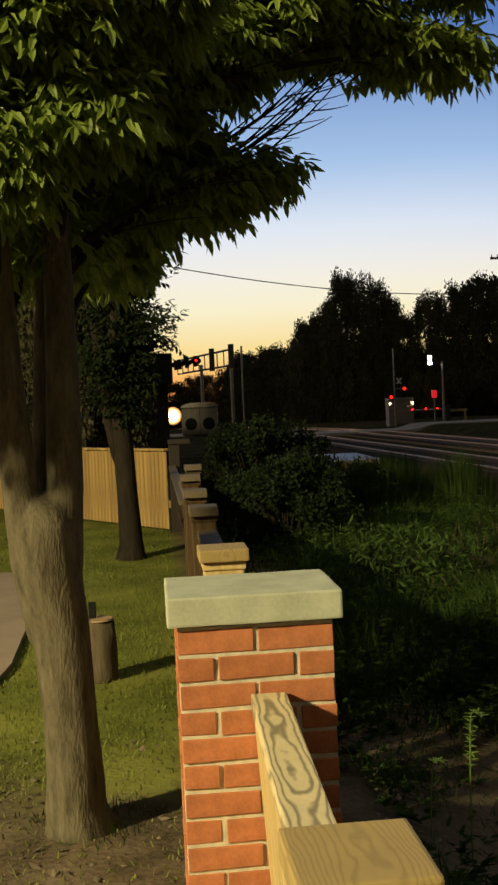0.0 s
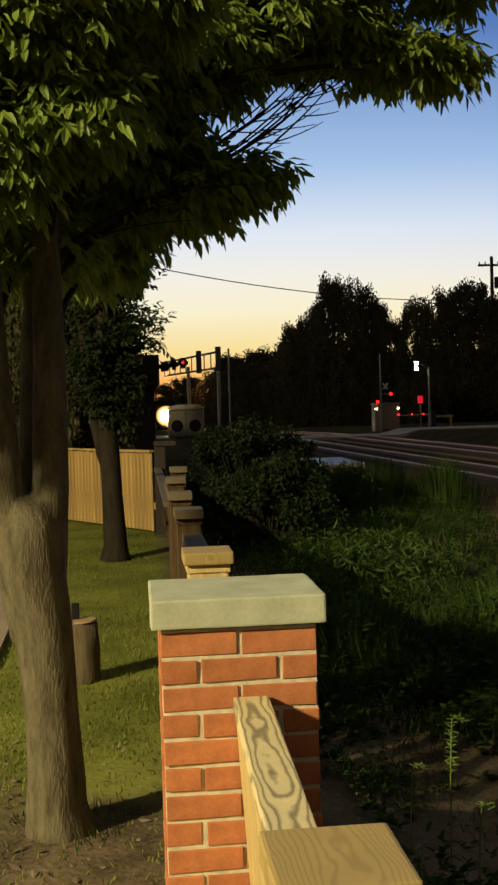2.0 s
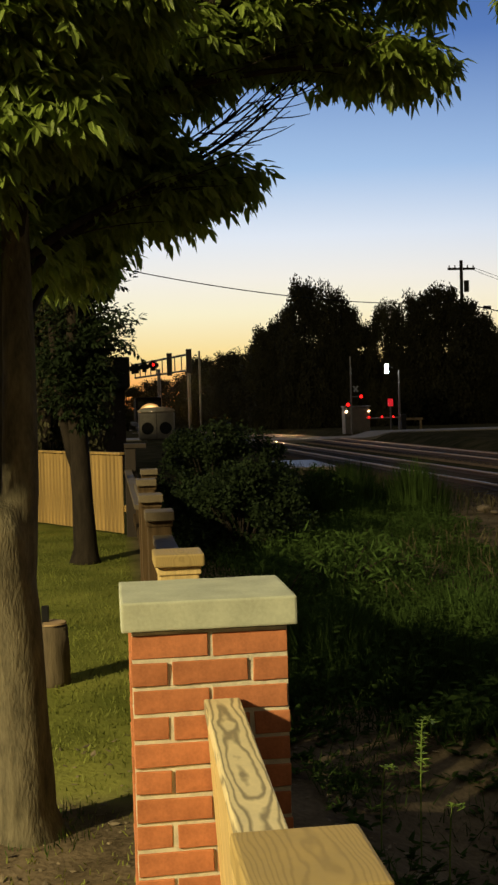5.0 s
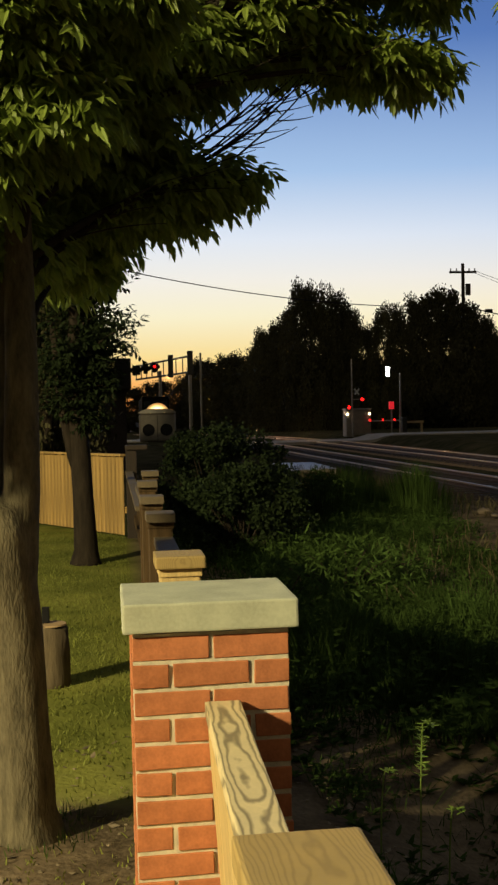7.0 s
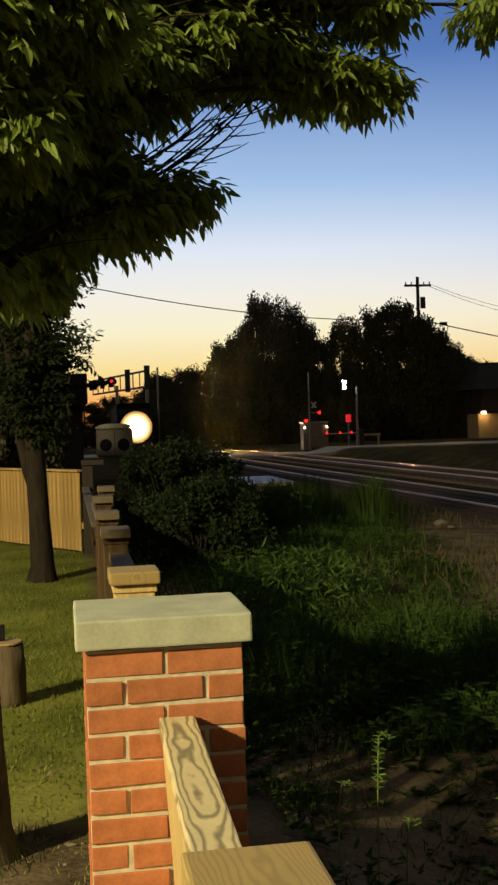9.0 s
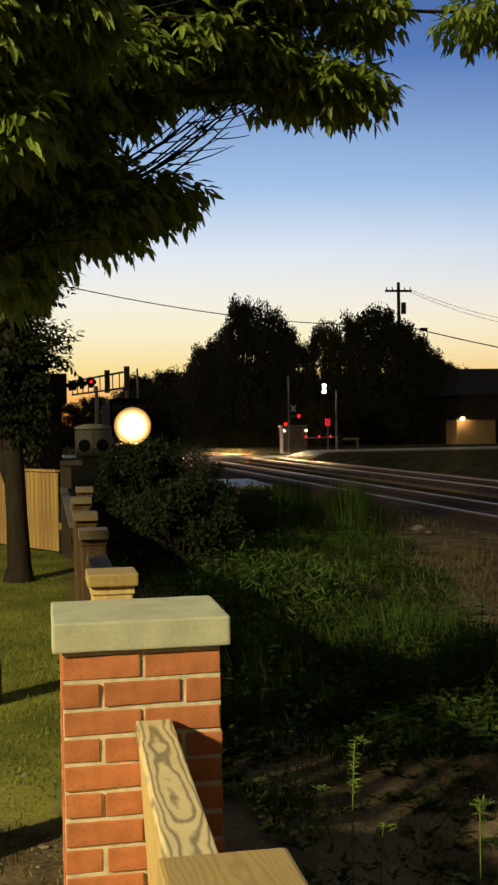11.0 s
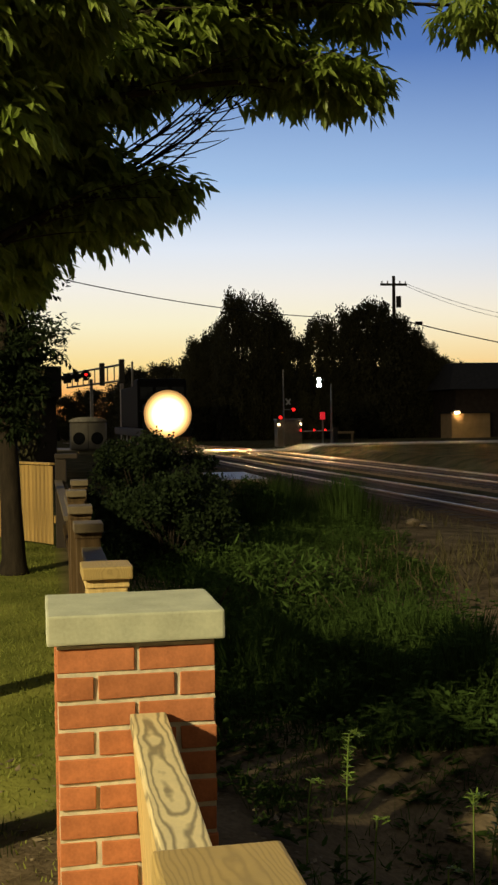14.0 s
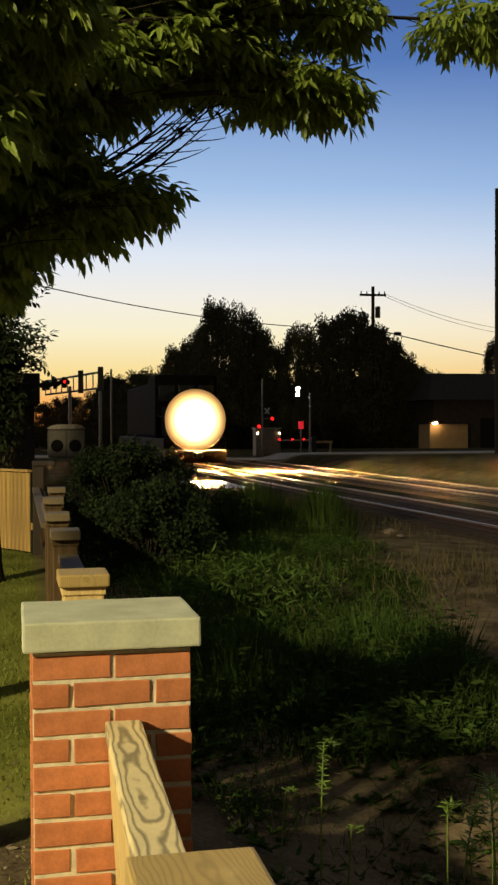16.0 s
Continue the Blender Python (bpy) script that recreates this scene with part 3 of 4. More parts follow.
def build_near_tree():
    t = thing("street_tree", "grey-barked young elm with drooping pointed leaves", "tree")
    bm = bmesh.new()
    tube([(-0.585, 4.66, -0.06), (-0.59, 4.66, 0.03), (-0.595, 4.655, 0.10), (-0.597, 4.645, 0.22), (-0.602, 4.64, 0.45), (-0.622, 4.63, 0.8), (-0.655, 4.63, 1.02), (-0.66, 4.635, 1.18), (-0.66, 4.64, 1.27), (-0.66, 4.64, 1.31)],
         [0.155, 0.130, 0.117, 0.109, 0.105, 0.110, 0.127, 0.130, 0.10, 0.04], 26, bm, rough=0.10)
    stems = [[(-0.69, 4.63, 0.75), (-0.715, 4.625, 1.05), (-0.75, 4.62, 1.35), (-0.775, 4.62, 1.8), (-0.80, 4.64, 2.5), (-0.84, 4.68, 3.4), (-0.85, 4.72, 4.3)],
             [(-0.61, 4.62, 0.75), (-0.60, 4.635, 1.05), (-0.575, 4.65, 1.35), (-0.565, 4.67, 1.8), (-0.57, 4.74, 2.5), (-0.55, 4.85, 3.3), (-0.5, 4.95, 4.2)],
             [(-0.655, 4.68, 0.8), (-0.66, 4.72, 1.1), (-0.66, 4.80, 1.4), (-0.65, 4.88, 1.9), (-0.62, 5.0, 2.6), (-0.45, 5.2, 3.4), (-0.3, 5.35, 4.0)]]
    for s, w in zip(stems, (0.074, 0.074, 0.055)):
        tube(s, [w * 0.8, w * 1.12, w, w * 0.86, w * 0.7, w * 0.5, w * 0.3], 14, bm, rough=0.12)
    trunk = part("trunk", bm, BARK, t, "grey mottled trunk that forks at chest height", smooth=True)
    grow = trunk.modifiers.new("grown_together", "REMESH")
    grow.mode, grow.voxel_size, grow.use_smooth_shade = "VOXEL", 0.013, True
    soft = trunk.modifiers.new("rounded", "SMOOTH")
    soft.factor, soft.iterations = 0.5, 5
    rng = random.Random(21)
    lv = Leaves()
    for i, (c, h) in enumerate(OVER_FENCE + INNER + SHADE_CLUMPS):
        c = Vector(c)
        z0 = max(1.6, min(3.5, c.z - 0.5))
        left = c.x < -0.68
        root = Vector((-0.79, 4.64, z0)) if left else Vector((-0.57, 4.68 + 0.1 * (z0 - 1.7), z0))
        over = i < len(OVER_FENCE)
        end = c + Vector((h[0] * (0.85 if over else 0.3), 0, 0.0))
        wood = bmesh.new()
        pts = limb(wood, root, root.lerp(c, 0.55) + Vector((0, 0, 0.16 if over else 0.1)), end, 0.022, 0.004, 12)
        if over:  # bare twigs before the leaves begin
            for k in (3, 4, 5, 6, 7, 8):
                e = pts[k] + Vector((rng.uniform(0.15, 0.5), rng.uniform(-0.25, 0.25), rng.uniform(-0.05, 0.16)))
                limb(wood, pts[k], pts[k].lerp(e, 0.5) + Vector((0, 0, 0.03)), e, 0.0045, 0.0015, 6)
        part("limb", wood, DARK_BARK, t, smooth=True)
        thin = 0.9 if i >= len(OVER_FENCE) + len(INNER) else 1.0
        for _ in range(int(6200 * h[0] * h[2] * thin) + 30):
            while True:
                q = Vector((rng.uniform(-1, 1), rng.uniform(-1, 1), rng.uniform(-1, 1)))
                if q.length < 1:
                    break
            q = q * (0.75 + 0.25 * noise.noise(q * 2.5 + c))
            p = c + Vector((q.x * h[0], q.y * h[1], q.z * h[2]))
            out = Vector((q.x + 0.5, q.y, 0.1)) + rv(rng, 0.45)
            leafy_twig(lv, p, out.normalized(), rng, rng.randint(4, 6), 0.088, 0.030, rng.uniform(0.08, 0.16))
    for k in range(9):  # bare twigs in the gap between the two tiers
        wood = bmesh.new()
        a = Vector((-0.2 + 0.05 * k, 5.42 + 0.03 * (k % 3), 2.66 + 0.02 * (k % 4)))
        e = Vector((0.40 + 0.05 * k, 5.5, 3.0 + 0.05 * ((k * 5) % 9) / 4 + 0.02 * k))
        pts = limb(wood, a, a.lerp(e, 0.5) + Vector((0.08, 0, -0.05 + 0.02 * (k % 3))), e, 0.011 if k % 3 == 0 else 0.006, 0.0025, 10)
        for j in (3, 5, 7):
            f = pts[j] + Vector((rng.uniform(0.05, 0.3), rng.uniform(-0.1, 0.1), rng.uniform(-0.02, 0.2)))
            limb(wood, pts[j], pts[j].lerp(f, 0.5) + Vector((0.02, 0, -0.01)), f, 0.004, 0.0015, 5)
            if j == 7:
                leafy_twig(lv, f, Vector((1, 0, 0.1)), rng, 4, 0.07, 0.024, 0.1)
        part("limb", wood, DARK_BARK, t, smooth=True)
    part("crown", lv.mesh("crown", LEAF), LEAF, t, "dense drooping green leaves")


build_near_tree()


# ---- the second tree, shade put into its colours ----
def build_second_tree():
    t = thing("street_tree", "elm beyond the lawn with a low crown coloured dark for shade", "tree", (-0.52, 12.65, 0))
    bm = tube([(0, 0, -0.05), (0, 0, 0.03), (0.0, 0, 0.15), (-0.015, 0, 0.7), (-0.03, 0, 1.2), (-0.07, 0, 1.9), (-0.05, 0, 3.4)],
              [0.19, 0.16, 0.128, 0.112, 0.11, 0.085, 0.04], 16, rough=0.09)
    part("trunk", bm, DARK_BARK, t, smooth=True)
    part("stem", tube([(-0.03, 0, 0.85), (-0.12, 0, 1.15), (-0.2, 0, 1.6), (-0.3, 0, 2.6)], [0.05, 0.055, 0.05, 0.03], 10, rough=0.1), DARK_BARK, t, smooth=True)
    rng = random.Random(5)
    wood, lv = bmesh.new(), Leaves()
    for k in range(90):
        a = rng.uniform(0, 2 * math.pi)
        z0 = rng.uniform(1.5, 4.3)
        r = rng.uniform(0.3, 0.66) * (0.62 if z0 < 2.15 else 1.0) * (0.8 + 0.25 * math.sin((z0 - 1.2) * 1.1))
        tip = Vector((math.cos(a) * r - 0.06, math.sin(a) * r, z0 + rng.uniform(-0.1, 0.35)))
        pts = limb(wood, (-0.05, 0, z0 - 0.15), tip * 0.5 + Vector((0, 0, z0 * 0.5 + 0.1)), tip, 0.016, 0.004, 6)
        for q in pts[1:]:
            for _ in range(8):
                leafy_twig(lv, q + rv(rng, 0.05), (tip.normalized() + rv(rng, 0.7)).normalized(), rng, 5, 0.082, 0.03, rng.uniform(0.1, 0.2))
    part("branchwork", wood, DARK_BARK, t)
    part("crown", lv.mesh("crown", LEAF_DARK), LEAF_DARK, t, "leaves darkened in colour to stand for shade")


build_second_tree()


# ---- dark house behind the fence ----
def build_dark_house():
    h = thing("dark_house", "low dark building with a flat overhanging roof", "house", (0, 30.0, 0))
    part("wall", box(-9.0, 0.22, 0.0, 6.0, -0.1, 2.2), DARK_WALL, h)
    part("roof", box(-9.3, 0.36, -0.3, 6.3, 2.2, 2.98, 0.03), ROOF, h, "deep flat roof edge")


build_dark_house()


# ---- equipment case by the line ----
def build_case():
    c = thing("equipment_case", "grey metal trackside case with a curved roof and two round vents", "equipment case", (2.07, 55.0, 0), -3)
    part("pedestal", box(-0.45, 0.35, -0.3, 0.3, -0.1, 0.145, 0.02), CONCRETE, c)
    part("body", box(-0.86, 0.86, -0.6, 0.6, 0.15, 1.5, 0.16, segs=5), CASE, c)
    bm = bmesh.new()
    n = 12
    prof = [(-0.88 + 1.76 * i / n, 1.56 + 0.16 * (1 - (2 * i / n - 1) ** 4)) for i in range(n + 1)]
    front = [bm.verts.new((x, -0.64, z)) for x, z in prof] + [bm.verts.new((0.88, -0.64, 1.503)), bm.verts.new((-0.88, -0.64, 1.503))]
    back = [bm.verts.new((v.co.x, 0.64, v.co.z)) for v in front]
    bm.faces.new(front), bm.faces.new(back[::-1])
    for i in range(len(front)):
        j = (i + 1) % len(front)
        bm.faces.new((front[i], back[i], back[j], front[j]))
    part("roof", bm, STEEL, c, "pale curved sheet roof")
    for x in (-0.42, 0.42):
        v = part("vent", tube([(0, -0.601, 0), (0, -0.63, 0)], [0.29, 0.27], 18), BLACK, c, "round dark vent")
        v.matrix_basis = pose(x, 0, 0.72)
    part("seam", box(-0.012, 0.012, -0.625, -0.602, 0.2, 1.44), DARK_STEEL, c)


build_case()


# ---- railway ----
def along(x_of, y0, y1, step, prof, name, mat, parent, smooth=False):
    bm = bmesh.new()
    last = None
    n = int((y1 - y0) / step)
    for i in range(n + 1):
        y = y0 + (y1 - y0) * i / n
        ring = [bm.verts.new((x_of(y) + px, y, fall(y) - TRACK_DROP + pz)) for px, pz in prof]
        if last:
            for k in range(len(prof)):
                j = (k + 1) % len(prof)
                bm.faces.new((last[k], last[j], ring[j], ring[k]))
        last = ring
    return part(name, bm, mat, parent, smooth=smooth)


def build_track(offset, name, bed, shoulder):
    t = thing(name, "railway track on brown ballast, gauge set to fit the camera's view", "railway track", kind="structure")
    c = lambda y: line_x(y) + offset
    along(c, -20, 420, 2.0, [(-2.1, -0.12), (-1.4, 0.02), (1.4, 0.02), (shoulder, -0.02), (shoulder + 0.3, -0.12)], "ballast", bed, t)
    # rail spacing narrowed to fit the camera's view
    for s in (-0.69, 0.69):
        along(lambda y: c(y) + s, -20, 420, 2.0, [(-0.07, 0.03), (-0.07, 0.045), (-0.012, 0.06), (-0.012, 0.12), (0.012, 0.12), (0.012, 0.06), (0.07, 0.045), (0.07, 0.03)], "rail_web", RUST, t)
        along(lambda y: c(y) + s, -20, 420, 2.0, [(-0.036, 0.12), (-0.036, 0.155), (0.036, 0.155), (0.036, 0.12)], "rail_head", RAIL_TOP, t)
    me = mesh_of(box(-1.3, 1.3, -0.11, 0.11, -0.1, 0.035, 0.01, segs=1), "sleeper", TIE)
    for k in range(110):
        y = 14 + 0.62 * k
        b = part("sleeper", me, TIE, t)
        b.matrix_basis = pose(c(y), y, fall(y) - TRACK_DROP, 0, 0, 2.1 + random.uniform(-1, 1))


build_track(0.0, "near_track", BALLAST, 1.7)
build_track(3.97, "far_track", TAN_BALLAST, 3.0)


def build_gantry():
    """Signal bridge over both tracks, seen at a slant."""
    g = thing("signal_bridge", "steel signal bridge with dark signal heads against the sky", "signal bridge")
    a, b = Vector((7.95, 115, 0)), Vector((3.2, 139, 0))
    d = (b - a).normalized()
    for base, w in ((a, 0.17), (a - d * 4.0, 0.10)):
        part("mast", tube([base + Vector((0, 0, fall(base.y) - 0.1)), base + Vector((0, 0, 7.1))], [w, w], 8), STEEL, g)
    for z in (5.4, 7.0):
        part("chord", tube([a + Vector((0, 0, z)), b + Vector((0, 0, z))], [0.11, 0.11], 6), DARK_STEEL, g)
    n = 9
    L = (b - a).length
    for i in range(n + 1):
        q = a + d * L * i / n
        part("upright", tube([q + Vector((0, 0, 5.35)), q + Vector((0, 0, 7.05))], [0.06, 0.06], 6), DARK_STEEL, g)
    for f in (0.0, 0.32):
        q = a + d * L * f
        part("back_board", box(q.x - 0.28, q.x + 0.28, q.y - 0.7, q.y - 0.5, 5.1, 7.5, 0.03), DARK_STEEL, g, "tall signal back board")
    for f, lit in ((0.62, True), (0.80, False), (0.96, False), (1.04, True)):
        q = a + d * L * f
        h = part("signal_head", box(q.x - 0.26, q.x + 0.26, q.y - 0.9, q.y - 0.5, 5.9, 7.1, 0.08), BLACK, g)
        for dx in (-0.3, 0.3):
            part("hood", tube([(q.x + dx, q.y - 0.9, 6.55), (q.x + dx, q.y - 1.3, 6.5)], [0.3, 0.3], 10), BLACK, h)
        if lit:
            part("red_lens", tube([(q.x, q.y - 1.35, 6.55), (q.x, q.y - 1.39, 6.55)], [0.15, 0.14], 10), RED_LAMP, h)
    q = Vector((6.05, 139, 0))
    part("mast", tube([q + Vector((0, 0, -1.4)), q + Vector((0, 0, 6.4))], [0.2, 0.2], 8), STEEL, g)


build_gantry()


# ---- locomotive ----
def build_locomotive():
    """Origin on the rail tops under the nose; the nose faces -y."""
    t = thing("locomotive", "dark diesel locomotive with blazing headlights coming along the track", "locomotive")
    part("frame", box(-1.45, 1.45, 0.62, 17.0, 0.75, 1.25, 0.05), BLACK, t)
    nose = box(-1.25, 1.25, 0.55, 2.6, 1.25, 2.75, 0.18, segs=3)
    for v in nose.verts:
        if v.co.y < 1.0 and v.co.z > 2.0:
            v.co.y += (v.co.z - 2.0) * 0.35
    part("nose", nose, LOCO, t, "low rounded nose")
    cab = part("cab", box(-1.5, 1.5, 2.6, 5.0, 1.25, 4.25, 0.16, segs=3), LOCO, t)
    for x in (-0.95, 0.0, 0.95):
        part("windscreen", box(x - 0.38, x + 0.38, 2.565, 2.605, 3.0, 3.75, 0.01), GLASS, cab)
    part("hood", box(-1.0, 1.0, 5.0, 16.6, 1.25, 4.0, 0.12, segs=2), LOCO, t)
    part("plow", box(-1.4, 1.4, 0.1, 0.35, 0.12, 0.72, 0.05), BLACK, t)
    part("coupler", box(-0.16, 0.16, -0.45, 0.3, 0.38, 0.64, 0.05), BLACK, t)
    for s in (-1, 1):
        part("handrail", tube([(s * 1.4, 0.4, 1.25), (s * 1.4, 0.4, 2.2), (s * 1.4, 2.5, 2.3)], [0.022] * 3, 6), BLACK, t)
        part("step", box(s * 1.25 - 0.2, s * 1.25 + 0.2, 0.35, 0.75, 0.35, 0.42), BLACK, t)
        d = part("ditch_light", tube([(s * 1.22, 0.60, 0.62), (s * 1.22, 0.40, 0.62)], [0.07, 0.08], 16), BLACK, t)
        part("lens", tube([(s * 1.22, 0.399, 0.62), (s * 1.22, 0.38, 0.62)], [0.05, 0.04], 16), HEADLIGHT, d)
    # housing and lens oversized to the width of the painted glare
    h = part("headlight", tube([(0, 0.55, 0), (0, 0.40, 0)], [1.25, 1.44], 40), BLACK, t, "oversized round headlight housing, as wide as the glare")
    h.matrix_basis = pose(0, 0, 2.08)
    part("lens", tube([(0, 0.399, 0), (0, 0.38, 0)], [1.42, 1.40], 40), GLARE_LENS, h, "headlight lens with the glare painted into its emission")
    for y in (1.6, 4.2, 12.2, 14.8):
        for s in (-0.75, 0.75):
            part("wheel", tube([(s - 0.07, y, 0.5), (s + 0.07, y, 0.5)], [0.5, 0.5], 20), DARK_STEEL, t)
    return t


loco = build_locomotive()


# ---- level crossing ----
def build_crossing():
    y = 68.0
    c = thing("signal_cabinet", "pale grey crossing signal cabinet", "cabinet", (14.6, y, -0.1))
    part("body", box(-0.75, 0.75, -0.5, 0.5, -0.1, 1.5, 0.03), CASE, c)
    part("roof", box(-0.8, 0.8, -0.56, 0.56, 1.5, 1.58, 0.02), STEEL, c)
    part("door", box(-0.3, 0.3, -0.53, -0.503, 0.1, 1.35, 0.01), CASE, c)
    for x, lit in ((-0.68, WARM_LAMP), (0.68, WARM_LAMP)):
        part("wall_lamp", box(x - 0.05, x + 0.05, -0.56, -0.505, 1.2, 1.3, 0.01), lit, c, "small lit lamp")
    m = thing("crossing_mast", "slim steel mast with two red warning lights", "crossing signal", (14.08, y - 1.2, -0.1))
    part("pole", tube([(0, 0, -0.1), (0, 0, 4.5)], [0.055, 0.04], 8), STEEL, m)
    for x, z in ((-0.22, 1.66), (0.58, 2.12)):
        hd = part("light_hood", tube([(x, 0.06, z), (x, -0.12, z)], [0.13, 0.13], 12), BLACK, m)
        part("red_lens", tube([(x, -0.121, z), (x, -0.14, z)], [0.10, 0.09], 12), RED_LAMP, hd)
        part("bracket", tube([(0, 0, z), (x, 0, z)], [0.025, 0.025], 6), STEEL, m)
    for a in (-38, 38):
        bd = part("crossbuck_board", box(-0.045, 0.045, -0.015, 0.015, -0.22, 0.22, 0.004), material("white_board", (0.75, 0.74, 0.7), 0.6, scale=6, bump=0.1), m, "white painted board")
        bd.matrix_basis = pose(0.27, -0.09 - 0.001 * a, 2.58, 0, a, 0)
    s = thing("crossing_signal", "post signal with a glowing red box head", "crossing signal", (16.75, y, -0.1))
    part("pole", tube([(0, 0, -0.1), (0, 0, 1.55)], [0.05, 0.05], 8), STEEL, s)
    part("red_head", box(-0.14, 0.14, -0.1, 0.1, 1.5, 1.95, 0.02), glow("dim_red", (0.8, 0.02, 0.03), 0.7), s, "red glowing signal head")
    g = thing("gate_arm", "lowered crossing gate arm with small red lamps", "crossing gate", (17.2, y - 0.6, -0.1))
    part("arm", tube([(0.2, 0, 0.82), (-2.1, 0, 0.80)], [0.05, 0.035], 8), STEEL, g)
    part("stand", box(0.0, 0.3, -0.2, 0.2, -0.1, 1.0, 0.03), DARK_STEEL, g)
    for x in (-1.95, -1.15, -0.45):
        part("red_lamp", tube([(x, -0.05, 0.87), (x, -0.12, 0.87)], [0.06, 0.05], 10), RED_LAMP, g)
    l = thing("street_lamp", "street lamp with a bright white lantern on a slim pole", "street lamp", (17.55, y + 1.0, -0.1))
    part("pole", tube([(0, 0, -0.1), (0.02, 0, 3.7)], [0.08, 0.055], 8), STEEL, l)
    part("arm", tube([(0, 0, 3.65), (-0.7, 0, 4.05)], [0.025, 0.025], 6), BLACK, l)
    bm = bmesh.new()
    tube([(-0.76, -0.05, 3.52), (-0.76, -0.05, 3.62), (-0.76, -0.05, 3.80), (-0.76, -0.05, 3.98), (-0.76, -0.05, 4.06)], [0.11, 0.12, 0.07, 0.12, 0.11], 12, bm)
    part("lantern", bm, COOL_LAMP, l, "bright white waisted lantern")
    b = thing("barrier", "low pale wooden barrier frame beside the road", "barrier", (18.1, y, -0.1))
    for x in (-0.5, 0.5):
        part("leg", box(x - 0.06, x + 0.06, -0.06, 0.06, -0.1, 0.62, 0.01), TAN_WALL, b)
    part("beam", box(-0.62, 0.62, -0.07, 0.07, 0.62, 0.76, 0.01), TAN_WALL, b)


build_crossing()


# ---- distance: woods, houses, poles and wires ----
def crown_mesh(rng, r, h, leaf, count, mat, low=0.0, clumped=70, thin=0.5):
    """Sprays of leaves gathered in many clumps, with gaps between the clumps."""
    clumps = []
    for _ in range(clumped):
        a, u = rng.uniform(0, 2 * math.pi), rng.random()
        z = low + (h - low) * (0.03 + 0.93 * u)
        wide = r * math.sqrt(max(0.06, 1 - abs(2 * u - 0.95) ** 2.4 / 1.22))
        q = wide * math.sqrt(rng.uniform(0.05, 0.95))
        clumps.append((Vector((math.cos(a) * q, math.sin(a) * q, z)), rng.uniform(0.17, 0.32) * r))
    v, f = [], []
    for _ in range(count):
        c, s = rng.choice(clumps)
        g = rv(rng, 0.5)
        p = c + (g if g.length < 0.95 else g.normalized() * rng.uniform(0.3, 0.95)) * s
        d = (rv(rng) + Vector((0, 0, -0.15))).normalized() * leaf * rng.uniform(0.6, 1.3)
        e = d.cross(rv(rng) + Vector((0, 0, 0.6))).normalized() * leaf * thin * rng.uniform(0.6, 1.2)
        k = len(v)
        v += [p, p + d * 0.5 + e, p + d, p + d * 0.45 - e]
        f.append((k, k + 1, k + 2, k + 3))
    me = bpy.data.meshes.new("crown")
    me.from_pydata([tuple(q) for q in v], [], f)
    me.materials.append(mat)
    return me, clumps


FAR_CROWNS = []
for k in range(4):
    FAR_CROWNS.append(crown_mesh(random.Random(50 + k), 1.0, 2.4, 0.055, 24000, FAR_LEAF, 0.05, 150))


def far_tree(x, y, h, r, k, turn):
    t = thing("tree", "tall dark deciduous tree against the evening sky", "tree", (x, y, fall(y) - 0.1), turn, group="trees beyond the railway")
    me, clumps = FAR_CROWNS[k % 4]
    h -= fall(y)
    s = h / 2.45
    bm = tube([(0, 0, -0.3), (0, 0, 0.1 * h), (0.02 * h, 0, 0.45 * h), (0, 0.01 * h, 0.85 * h)], [0.035 * h, 0.026 * h, 0.018 * h, 0.004 * h], 9)
    for c, _ in clumps[::7]:
        e = Vector((c.x * r, c.y * r, c.z * s))
        limb(bm, (0, 0, e.z * 0.55), e * 0.5 + Vector((0, 0, e.z * 0.2)), e, 0.008 * h, 0.002 * h, 5)
    part("trunk", bm, DARK_BARK, t)
    c = part("crown", me, FAR_LEAF, t)
    c.matrix_basis = Matrix.Diagonal((r, r, s, 1))
    return t


TREES_A = [(16.3, 96, 12.3, 2.4), (18.6, 97, 12.2, 2.2), (20.4, 98, 10.3, 2.0), (21.9, 99, 8.9, 2.0), (23.5, 96, 10.3, 1.7), (25.6, 95, 11.0, 2.4), (27.6, 94, 11.5, 3.0), (29.9, 95, 10.4, 2.8),
           (31.5, 95, 9.1, 2.5), (33.0, 95, 7.9, 2.0), (34.0, 95, 6.8, 1.6), (13.9, 100, 8.8, 2.2), (15.0, 99, 9.6, 1.8)]
TREES_B = [(32.2, 96, 7.4, 2.6), (14.0, 104, 7.4, 2.8), (11.8, 112, 7.2, 2.8), (12.2, 152, 8.4, 3.5), (11.7, 135, 6.6, 3.4), (10.6, 250, 8.2, 5.5), (4.0, 250, 6.9, 5.6), (41.3, 95, 9.2, 1.5)]
for k, (x, y, h, r) in enumerate(TREES_A + TREES_B):
    far_tree(x, y, h, r, k, k * 67)
for k in range(26):
    x, y, h = 9.0 + k * 1.05 + 0.5 * math.sin(k * 2.3), 118 - k * 0.7 + 3 * math.sin(k * 1.7), 5.6 + 1.0 * math.sin(k * 3.1)
    f = 1.3 if k < 3 else 1.0  # the first ones stand farther off, clear of the track
    far_tree(x * f, y * f, 1.63 + (h - 1.63) * f, 2.9 * f, k + 1, k * 41)


for k, (x, y, h, r) in enumerate([(-1.35, 20, 5.4, 1.15), (-3.2, 21, 6.2, 1.7), (-5.5, 22, 6.0, 1.8), (-2.2, 24, 6.8, 1.6)]):
    far_tree(x, y, h, r, k, k * 50)


